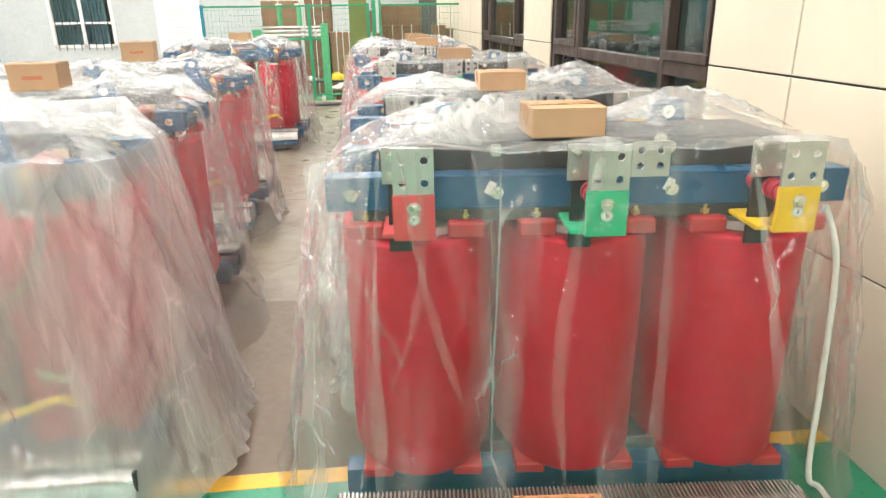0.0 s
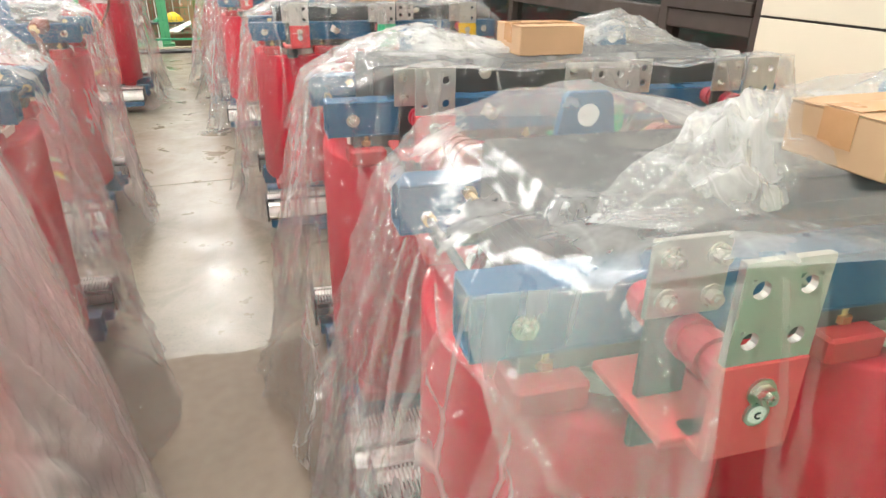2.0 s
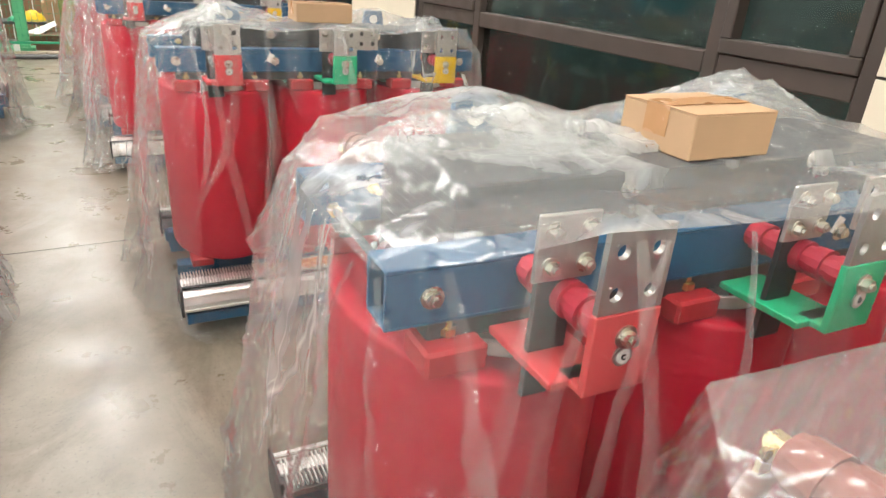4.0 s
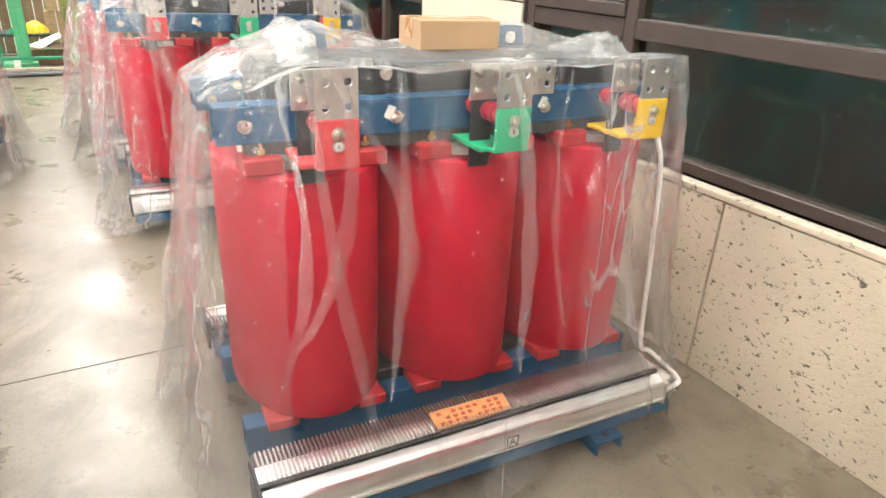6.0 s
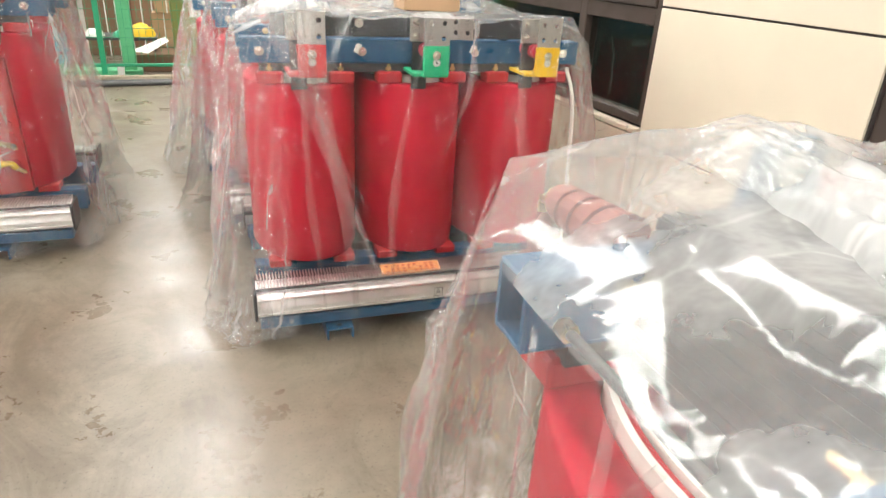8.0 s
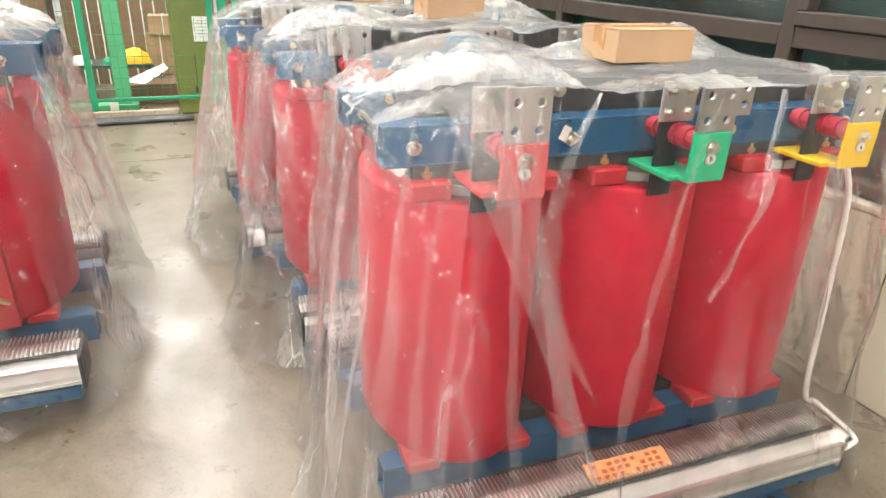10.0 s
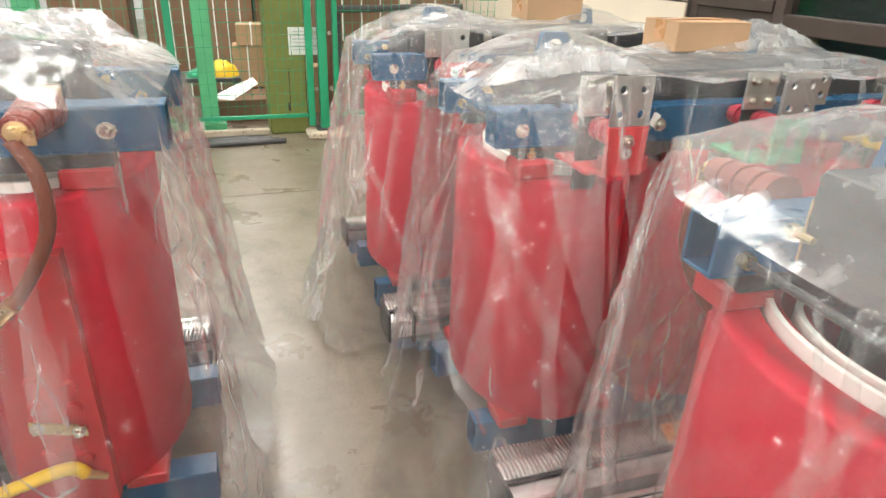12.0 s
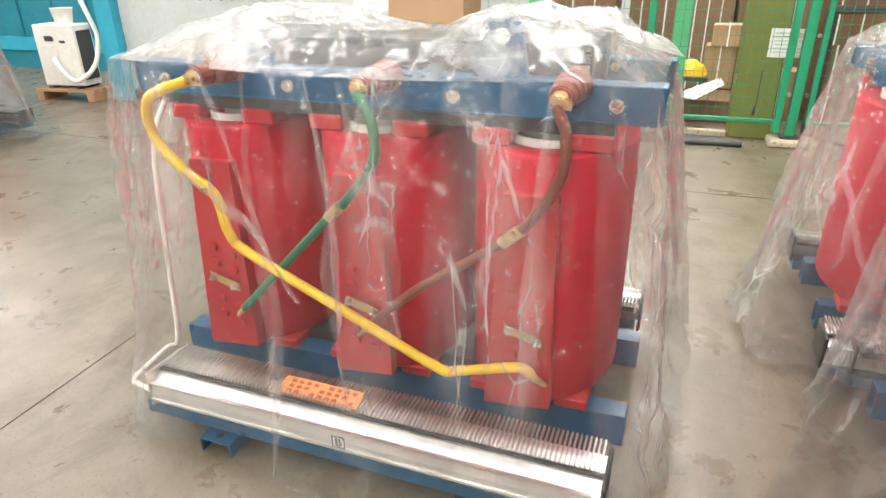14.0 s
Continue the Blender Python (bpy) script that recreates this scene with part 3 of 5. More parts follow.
def transformer(ca=COIL_A, cb=COIL_B, beam=BEAM):
    t = thing("transformer", "dry-type transformer with three red coils and blue steel frame", "transformer", "transformers in the hall")
    bm = B()
    box(bm, -0.62, 0.62, -0.165, 0.165, 1.15, 1.375, 0.004)
    box(bm, -0.62, 0.62, -0.165, 0.165, 0.12, 0.27, 0.004)
    for i in (-1, 0, 1):
        prism(bm, ellipse(0.085, 0.12, 24, i * PITCH), 0.27, 1.15)
    core = part("core", bm, CORE, t, "black lacquered laminated steel core")
    bm = B()
    for k in range(12):
        z = 1.165 + k * 0.017
        box(bm, -0.621, 0.621, -0.1665 if k % 2 else -0.1655, 0.1665 if k % 2 else 0.1655, z, z + 0.015)
    part("lamination", bm, CORE, core)
    for y in (-0.26, 0.18):
        bm = B()
        tube_beam(bm, -beam, beam, y, y + 0.08, 1.185, 1.289)
        part("top_beam", bm, BLUE, t, "blue enamelled hollow steel beam")
        bm = B()
        tube_beam(bm, -beam, beam, y, y + 0.08, 0.115, 0.235)
        part("bottom_beam", bm, BLUE, t)
        part("packing", box(B(), -0.70, 0.70, y + 0.01, y + 0.07, 1.145, 1.184), DARK_METAL, t)
        bm = B()
        ax, yy = ("-y", y - 0.0005) if y < 0 else ("+y", y + 0.0805)
        inner = y + 0.0805 if y < 0 else y - 0.0005
        for x in (-0.70, -0.27, 0.25, 0.70):
            bm = B()
            bolt(bm, (x, yy, 1.235), ax, 0.013)
            part("bolt", bm, ZINC, t)
        for sx in (-1, 1):
            for x, z in ((0.64, 1.266), (0.72, 1.22)):
                bm = B()
                cyl(bm, (sx * x, inner, z), (sx * x, inner + (0.02 if y < 0 else -0.02), z), 0.014, n=6)
                cyl(bm, (sx * x, inner, z), (sx * x, inner + (0.05 if y < 0 else -0.05), z), 0.007, n=8)
                part("tie_bolt", bm, BRASS, t)
    # tie rods across the two beams at the ends
    for sx in (-1, 1):
        part("tie_rod", cyl(B(), (sx * 0.72, -0.18, 1.22), (sx * 0.72, 0.18, 1.22), 0.008), DARK_METAL, t)
        part("side_strip", box(B(), sx * 0.59 - 0.022, sx * 0.59 + 0.022, 0.167, 0.179, 1.2, 1.32), WOOD, t)
    for x in (-0.265, 0.265):
        bm = B()
        bolt(bm, (x, -0.1675, 1.345), "-y", 0.013)
        part("core_bolt", bm, ZINC, t)
    for x in (-0.39, 0.39):
        bm = prism(B(), [(x - 0.075, 1.289), (x + 0.075, 1.289), (x + 0.05, 1.435), (x + 0.04, 1.445), (x - 0.04, 1.445), (x - 0.05, 1.435)], 0.205, 0.225, "y")
        lug = part("lifting_lug", bm, BLUE, t, "blue lifting lug with a round eye")
        # no hole: a white disc paints the bright background seen through the eye
        part("eye", cyl(B(), (x, 0.2035, 1.40), (x, 0.2265, 1.40), 0.023, n=20), PAPER, lug)
    # feet
    for x in (-0.44, 0.44):
        bm = B()
        box(bm, x - 0.06, x + 0.06, -0.62, 0.62, 0.05, 0.057), box(bm, x - 0.06, x - 0.052, -0.62, 0.62, 0.0, 0.05), box(bm, x + 0.052, x + 0.06, -0.62, 0.62, 0.0, 0.05)
        box(bm, x - 0.05, x + 0.05, -0.25, 0.25, 0.057, 0.115)
        foot = part("foot", bm, BLUE, t, "blue steel channel foot")
        for y in (-0.59, 0.59):
            # black disc on the surface paints the shade inside a bolt hole
            part("slot", cyl(B(), (x, y, 0.0565), (x, y, 0.0578), 0.013), BLACK_PL, foot)
    # coils
    zb, zt = 0.275, 1.10
    for i in (-1, 0, 1):
        cx = i * PITCH
        a0, b0 = ca - 0.075, cb - 0.075
        r = 0.012
        bm = ring(B(), [(a0, b0, zb), (ca - r, cb - r, zb), (ca - 0.003, cb - 0.003, zb + 0.004), (ca, cb, zb + r), (ca + 0.002, cb + 0.002, 0.7), (ca, cb, zt - r),
                        (ca - 0.003, cb - 0.003, zt - 0.004), (ca - r, cb - r, zt), (a0, b0, zt), (a0, b0, zb)], 72, cx)
        coil = part("coil", bm, RED, t, "upright oval winding cast in red resin", smooth=True)
        for d, (ia, ib) in enumerate(((ca - 0.09, cb - 0.09), (ca - 0.12, cb - 0.155))):
            bm = ring(B(), [(ia - 0.02, ib - 0.02, zb), (ia - 0.004, ib - 0.004, zb), (ia - 0.004, ib - 0.004, zt + 0.01), (ia - 0.02, ib - 0.02, zt + 0.01), (ia - 0.02, ib - 0.02, zb)], 48, cx)
            part("inner_winding", bm, INSULATOR_RED if d else RED_BLOCK, coil, smooth=False)
            bm = ring(B(), [(ia - 0.003, ib - 0.003, zt - 0.1), (ia + 0.008, ib + 0.008, zt - 0.1), (ia + 0.008, ib + 0.008, zt + 0.022), (ia - 0.003, ib - 0.003, zt + 0.022), (ia - 0.003, ib - 0.003, zt - 0.1)], 48, cx)
            part("paper_edge", bm, WHITE_PL, coil, "white insulating paper edge")
        for y in (0.11 - cb, cb - 0.11):
            for x in (0.1 - ca, ca - 0.1):
                px, py = cx + x, y
                part("top_block", box(B(), px - 0.055, px + 0.055, py - 0.045, py + 0.045, zt + 0.001, zt + 0.05, 0.006), RED_BLOCK, coil)
                part("bottom_block", box(B(), px - 0.05, px + 0.05, py - 0.06, py + 0.06, 0.2365, zb, 0.005), RED_BLOCK, coil)
                bm = B()
                cyl(bm, (px, py, zt + 0.05), (px, py, zt + 0.092), 0.008)
                cyl(bm, (px, py, zt + 0.055), (px, py, zt + 0.068), 0.016, n=6)
                part("jack_bolt", bm, BRASS, coil)
        # flat tap panel on the high-voltage side
        bm = B()
        y0, y1 = cb - 0.02, cb + 0.022
        prism(bm, [(cx - 0.085, zb + 0.002), (cx + 0.115, zb - 0.02), (cx + 0.075, 0.99), (cx - 0.075, 0.99)], y0, y1, "y")
        panel = part("tap_panel", bm, RED_BLOCK, coil, "flat red resin tap panel")
        for k, z in enumerate((0.66, 0.60, 0.45, 0.39)):
            for dx in (-0.035, 0.035):
                part("tap_boss", cyl(B(), (cx + dx, y1, z + dx * 0.3), (cx + dx, y1 + 0.012, z + dx * 0.3), 0.019, 0.016), RED_BLOCK, panel)
        link = prism(B(), [(cx - 0.055, 0.513), (cx + 0.055, 0.545), (cx + 0.055, 0.575), (cx - 0.055, 0.543)], y1 + 0.012, y1 + 0.017, "y")
        part("tap_link", link, BRASS, panel)
        for dx, z in ((-0.04, 0.532), (0.04, 0.556)):
            bm = B()
            bolt(bm, (cx + dx, y1 + 0.017, z), "+y", 0.010)
            part("link_bolt", bm, ZINC, panel)
    # low-voltage terminals
    for i, (mat, tone, letter) in enumerate(((P_RED, "salmon red", "c"), (P_GREEN, "green", "b"), (P_YELLOW, "yellow", "a"))):
        cx = (i - 1) * PITCH
        x0, x1 = cx - 0.054, cx + 0.054
        holes = [(cx - 0.029, 1.382), (cx + 0.029, 1.382), (cx - 0.029, 1.32), (cx + 0.029, 1.32)]
        bm = holed_plate(B(), x0, x1, 1.291, 1.415, PLATE_Y, PLATE_Y + 0.010, holes)
        bar = part("terminal_bar", bm, TIN, t, "tinned flat bar with four bolt holes and a %s sleeve" % tone)
        bm = box(B(), x0 - 0.002, x1 + 0.002, PLATE_Y - 0.002, PLATE_Y + 0.012, 1.168, 1.29, 0.002)
        box(bm, x0 - 0.035, x1 - 0.03, PLATE_Y + 0.03, PLATE_Y + 0.2, 1.158, 1.172, 0.002)
        box(bm, x0 - 0.002, x1 + 0.002, PLATE_Y - 0.001, PLATE_Y + 0.06, 1.16, 1.172, 0.002)
        part("sleeve", bm, mat, bar, "%s insulating sleeve" % tone)
        bm = B()
        bolt(bm, (cx, PLATE_Y - 0.002, 1.252), "-y", 0.012)
        part("terminal_bolt", bm, ZINC, bar)
        badge = part("badge", cyl(B(), (cx, PLATE_Y - 0.002, 1.222), (cx, PLATE_Y - 0.005, 1.222), 0.0165, n=20), TIN, bar)
        part("badge_face", cyl(B(), (cx, PLATE_Y - 0.005, 1.222), (cx, PLATE_Y - 0.006, 1.222), 0.012, n=20), PAPER, bar)
        lettering("badge_letter", letter, 0.02, INK, bar, pose(cx, PLATE_Y - 0.0065, 1.2225, 90, 0, 0))
        # ribbed support insulator between bar and beam
        bm = B()
        ys = PLATE_Y + 0.011
        for k in range(5):
            cyl(bm, (cx - 0.02, ys + k * 0.04, 1.262), (cx - 0.02, ys + k * 0.04 + 0.026, 1.262), 0.031, 0.029)
            cyl(bm, (cx - 0.02, ys + k * 0.04 + 0.026, 1.262), (cx - 0.02, ys + k * 0.04 + 0.04, 1.262), 0.024)
        part("insulator", bm, INSULATOR_RED, t, "crimson ribbed support insulator")
        # rear riser behind the bar
        bm = box(B(), x0 - 0.035, x0 + 0.07, PLATE_Y + 0.10, PLATE_Y + 0.108, 1.295, 1.40, 0.002)
        riser = part("rear_bar", bm, TIN, t)
        for x, z in ((-0.03, 1.375), (0.03, 1.375), (-0.03, 1.32), (0.03, 1.32)):
            bm = B()
            bolt(bm, (x0 + 0.02 + x, PLATE_Y + 0.10, z), "-y", 0.010)
            part("bar_bolt", bm, ZINC, riser)
        part("riser_leg", box(B(), x0 - 0.02, x0 + 0.045, PLATE_Y + 0.109, PLATE_Y + 0.12, 1.09, 1.32), BLACK_PL, riser)
    bm = holed_plate(B(), 0.085, 0.19, 1.305, 1.405, PLATE_Y + 0.09, PLATE_Y + 0.098, [(0.11, 1.335), (0.165, 1.335), (0.11, 1.38), (0.165, 1.38)])
    nb = part("neutral_bar", bm, TIN, t, "tinned neutral bar with four holes")
    bm = B()
    bolt(bm, (0.235, -0.1675, 1.372), "-y", 0.013)
    part("neutral_bolt", bm, ZINC, nb)
    for x in (-0.29, 0.24):
        part("sticker", box(B(), -0.012, 0.012, -0.001, 0.001, -0.02, 0.02), PAPER, t, "small white paper sticker", at=pose(x, -0.2615, 1.25, 0, 25, 0))
    # high-voltage bushings and delta cables
    for i in (-1, 0, 1):
        cx = i * PITCH - 0.08
        bm = B()
        for k in range(4):
            y = 0.261 + k * 0.045
            cyl(bm, (cx, y, 1.285), (cx, y + 0.035, 1.285), 0.047 - 0.004 * k, 0.043 - 0.004 * k)
            cyl(bm, (cx, y + 0.035, 1.285), (cx, y + 0.045, 1.285), 0.036 - 0.003 * k)
        part("bushing", bm, INSULATOR_BROWN, t, "brown-red ribbed bushing", smooth=False)
        bm = B()
        bolt(bm, (cx, 0.441, 1.285), "+y", 0.014, 0.02)
        box(bm, cx - 0.03, cx + 0.006, 0.448, 0.454, 1.262, 1.292)
        part("bushing_bolt", bm, BRASS, t)
    yc = 0.455
    cables = ((CABLE_Y, "yellow", 0.016, [(0.445, yc, 1.275), (0.57, yc + 0.02, 1.22), (0.60, yc, 1.10), (0.52, yc, 1.0), (0.43, yc - 0.02, 0.91), (0.40, yc - 0.02, 0.78), (0.34, yc - 0.03, 0.71), (0.01, yc - 0.03, 0.55), (-0.27, yc - 0.04, 0.405), (-0.33, yc - 0.05, 0.40), (-0.51, yc - 0.06, 0.45), (-0.55, yc - 0.07, 0.42)]),
              (CABLE_G, "green", 0.014, [(-0.08, yc, 1.275), (-0.13, yc + 0.02, 1.2), (-0.12, yc + 0.01, 1.08), (0.0, yc - 0.03, 0.93), (0.06, yc - 0.04, 0.87), (0.25, yc - 0.05, 0.66), (0.42, yc - 0.06, 0.47)]),
              (CABLE_B, "brown", 0.014, [(-0.585, yc, 1.275), (-0.615, yc + 0.005, 1.2), (-0.605, yc, 1.08), (-0.52, yc - 0.03, 0.93), (-0.45, yc - 0.05, 0.86), (-0.20, yc - 0.06, 0.66), (-0.03, yc - 0.07, 0.48)]))
    for mat, tone, r, pts in cables:
        cb = part("delta_cable", tube(B(), pts, r), mat, t, "%s insulated cable from a bushing to a coil" % tone, smooth=True)
        for e, d in ((-1, -2), ):
            p, q = Vector(pts[e]), Vector(pts[d])
            way = (p - q).normalized()
            bm = cyl(B(), p, p + way * 0.05, r * 0.8, r * 0.5)
            part("lug", bm, BRASS, cb)
        if tone != "yellow":
            p, q = Vector(pts[3]), Vector(pts[4])
            part("joint_sleeve", cyl(B(), p.lerp(q, 0.1), p.lerp(q, 0.9), r * 1.3), BRASS, cb)
        else:
            p, q = Vector(pts[3]), Vector(pts[4])
            part("joint_sleeve", cyl(B(), p.lerp(q, 0.1), p.lerp(q, 0.9), r * 1.12), BRASS, cb)
    fan_unit(t, 1, "A")
    fan_unit(t, -1, "B")
    # white conduit from the fan end up the side
    for s in (1, -1):
        pts = [(0.70, s * -0.575, 0.17), (0.77, s * -0.57, 0.175), (0.80, s * -0.55, 0.19), (0.80, s * -0.40, 0.215), (0.775, s * -0.36, 0.25), (0.775, s * -0.33, 0.6), (0.765, s * -0.30, 1.0), (0.75, s * -0.22, 1.16)]
        part("conduit", tube(B(), pts, 0.0095), WHITE_PL, t, "white plastic cable conduit", smooth=True)
    return t


RIGHT = [  # left edge of the red terminal bar, turn
    (0.158, 1.835, -4.5), (0.20, 3.02, -3.5), (0.195, 5.365, -2.6), (0.11, 8.05, -3.4), (0.109, 9.30, -1.5), (0.035, 10.35, -1.5)]
LEFT = [(-1.55, 2.70, 0.0, 1.0, 0.975), (-1.63, 3.95, -1.0, 1.0, 0.975), (-1.71, 6.0, -1.0, 1.0, 0.975), (-1.775, 9.85, -2.0, 1.085, 1.01), (-7.75, 12.0, 0.0, 1.0, 0.975), (-3.95, 6.4, 0.0, 1.0, 0.975)]
RIGHT_SCALE = Matrix.Diagonal((1, 1, 0.975, 1))


def places():
    out = []
    for x, y, r in RIGHT:
        c = pose(x, y, 0, 0, 0, r) @ Vector((0.566, 0.47, 0))
        out.append(("R", pose(c.x, c.y, 0, 0, 0, r) @ RIGHT_SCALE))
    for x, y, r, k, kz in LEFT:
        out.append(("L", pose(x, y, 0, 0, 0, 180 + r) @ Matrix.Diagonal((k, k, kz, 1))))
    return out


PLACES = places()
first = transformer()
for k, (_, m) in enumerate(PLACES):
    if k not in (0, 9):
        copy_thing(first, m)
transformer(0.236, 0.325, 0.815).matrix_basis = PLACES[9][1]
first.matrix_basis = PLACES[0][1]


# ---------------------------------------------------------------- polythene covers
OUTLINE = [(-0.59, -0.485, 1.42), (0.59, -0.485, 1.42), (0.79, -0.27, 1.297), (0.79, 0.27, 1.297),
           (0.65, 0.495, 1.335), (-0.65, 0.495, 1.335), (-0.79, 0.27, 1.297), (-0.79, -0.27, 1.297)]


def support(x, y):
    """Height of what holds the sheet up."""
    h = 1.292
    if abs(x) < 0.64 and abs(y) < 0.215:
        h = 1.38
    for i in (-1, 0, 1):
        d = math.hypot((x - i * PITCH) * 0.9, (y - PLATE_Y) * 1.0)
        h = max(h, 1.418 - 0.22 * d)
    for s in (-1, 1):
        d = math.hypot(x - s * 0.39, (y - 0.215))
        h = max(h, 1.449 - 0.28 * d)
    return h


def outline_points(N):
    n = len(OUTLINE)
    lens = [math.dist(OUTLINE[i][:2], OUTLINE[(i + 1) % n][:2]) for i in range(n)]
    total = sum(lens)
    per = []
    for k in range(N):
        s = total * k / N
        i = 0
        while s > lens[i]:
            s -= lens[i]
            i += 1
        f = s / lens[i]
        a, b = OUTLINE[i], OUTLINE[(i + 1) % n]
        sag = -0.022 * math.sin(math.pi * f) * (1 if i in (0, 4) else 0.5)
        nrm = Vector((b[1] - a[1], a[0] - b[0])).normalized()
        j = (i + 1) % n if f > 0.5 else (i - 1) % n
        a2, b2 = OUTLINE[j], OUTLINE[(j + 1) % n]
        n2 = Vector((b2[1] - a2[1], a2[0] - b2[0])).normalized()
        w = abs(f - 0.5) ** 2 * 2
        nrm = (nrm * (1 - w) + n2 * w).normalized()
        per.append((a[0] + (b[0] - a[0]) * f, a[1] + (b[1] - a[1]) * f, a[2] + (b[2] - a[2]) * f + sag, nrm))
    return per


def ridged(v, octaves=3):
    total, amp = 0.0, 1.0
    for _ in range(octaves):
        total += amp * (1 - abs(noise.noise(v)) * 2.2)
        v, amp = v * 2.1, amp * 0.5
    return total / 1.75


def wave_fold(phase):
    """Zigzag from -1 to 1: flat flanks that meet in sharp ridges."""
    return 4 * np.abs((phase - np.floor(phase)) - 0.5) - 1


def zigzag(s, h, rng, count, size, tilt):
    """Sum of zigzag folds of random width and lean over a sheet laid out flat."""
    total = np.zeros(np.broadcast(s, h).shape)
    for _ in range(count):
        lean, width = rng.uniform(-tilt, tilt), size * rng.uniform(0.6, 1.7)
        bend = rng.uniform(0.05, 0.16) * np.sin(h * rng.uniform(2, 5) + rng.uniform(0, 6)) + 0.05 * np.sin(s * rng.uniform(3, 7) + rng.uniform(0, 6))
        total += wave_fold((s * math.cos(lean) + h * math.sin(lean) + bend) / width + rng.random()) * (0.5 + 0.5 * np.sin(s * rng.uniform(1, 3) + h * rng.uniform(1, 4) + rng.uniform(0, 6)))
    return total / count ** 0.5


def tension(s, h, length, rng, starts, count, reach):
    """Straight pulled ridges that fan down from the points that carry the sheet."""
    total = np.zeros(np.broadcast(s, h).shape)
    for _ in range(count):
        s0, h0 = rng.choice(starts) + rng.uniform(-0.03, 0.03), rng.uniform(-0.02, 0.05)
        run, fall = rng.uniform(-0.55, 0.55) * reach, rng.uniform(0.45, 1.25) * reach
        size = math.hypot(run, fall)
        ds = (s - s0 + length / 2) % length - length / 2
        along = (ds * run + (h - h0) * fall) / size
        across = (ds * fall - (h - h0) * run) / size
        u = np.clip(along / size, 0, 1)
        w = rng.uniform(0.018, 0.04) * (0.35 + 1.6 * u)
        total += rng.choice((1, 1, -0.7)) * rng.uniform(0.006, 0.02) * np.maximum(0, 1 - np.abs(across) / w) * np.minimum(1, u * 12) * np.clip((1 - u) * 3, 0, 1)
    return total


def grid_mesh(P, closed):
    """Quads between the rows of points P[row, column]."""
    R, N = P.shape[:2]
    k = np.arange(N if closed else N - 1)
    i = np.arange(R - 1)[:, None]
    quads = np.stack([i * N + k, (i + 1) * N + k, (i + 1) * N + (k + 1) % N, i * N + (k + 1) % N], -1).reshape(-1, 4)
    me = bpy.data.meshes.new("sheet")
    me.from_pydata(P.reshape(-1, 3).tolist(), [], quads.tolist())
    return me


def sheet_part(name, me, material, parent):
    me.materials.append(material)
    me.polygons.foreach_set("use_smooth", [True] * len(me.polygons))
    return part(name, me, material, parent)


def quad_rings(bm, rings, closed=True):
    for lo, hi in zip(rings, rings[1:]):
        n = len(lo)
        for k in range(n if closed else n - 1):
            bm.faces.new((lo[k], hi[k], hi[(k + 1) % n], lo[(k + 1) % n]))


def gathered_fold(rng, off, ends, height, width):
    """A bunched ridge of loose film lying on the top."""
    (ax, ay), (bx, by) = ends
    d = Vector((bx - ax, by - ay))
    side = Vector((-d.y, d.x)).normalized()
    U, V = 54, 22
    bm, rows = B(), []
    for i in range(U + 1):
        u = i / U
        row = []
        env = math.sin(math.pi * min(max(u, 0.0), 1.0)) ** 0.6
        for j in range(V + 1):
            w = 2 * j / V - 1
            v = Vector((u * 4, w * 1.6, 1.7)) + off
            lat = w * width * (0.55 + 0.45 * env) * (1 + 0.35 * noise.noise(v * 1.3)) + 0.05 * noise.noise(Vector((u * 3, 0.2, 7)) + off)
            x, y = ax + d.x * u + side.x * lat, ay + d.y * u + side.y * lat
            up = height * env * (1 - w * w) ** 0.8 * (0.45 + 0.75 * ridged(v * 1.1, 3)) + 0.010 * (ridged(v * 3.0, 2) - 0.3) * env
            row.append(bm.verts.new((x, y, support(x, y) + 0.018 + max(up, -0.004))))
        rows.append(row)
    quad_rings(bm, rows, False)
    return bm


def loose_flap(off, a, b, tip, bulge):
    """A doubled tongue of film hanging from the top edge."""
    a, b, tip = Vector(a), Vector(b), Vector(tip)
    U, V = 26, 34
    bm, rows = B(), []
    for i in range(V + 1):
        v = i / V
        row = []
        for j in range(U + 1):
            u = j / U
            p = a.lerp(b, u).lerp(tip + (b - a) * (u - 0.5) * 0.16, v ** 1.15)
            q = Vector((u * 2.5, v * 1.2, 3.1)) + off
            push = bulge * (math.sin(math.pi * v) * 0.5 + 0.5) * (0.4 + ridged(q * 1.2, 3)) * 0.5
            row.append(bm.verts.new((p.x + 0.02 * noise.noise(q * 2) * v, p.y - push, p.z)))
        rows.append(row)
    quad_rings(bm, rows, False)
    return bm


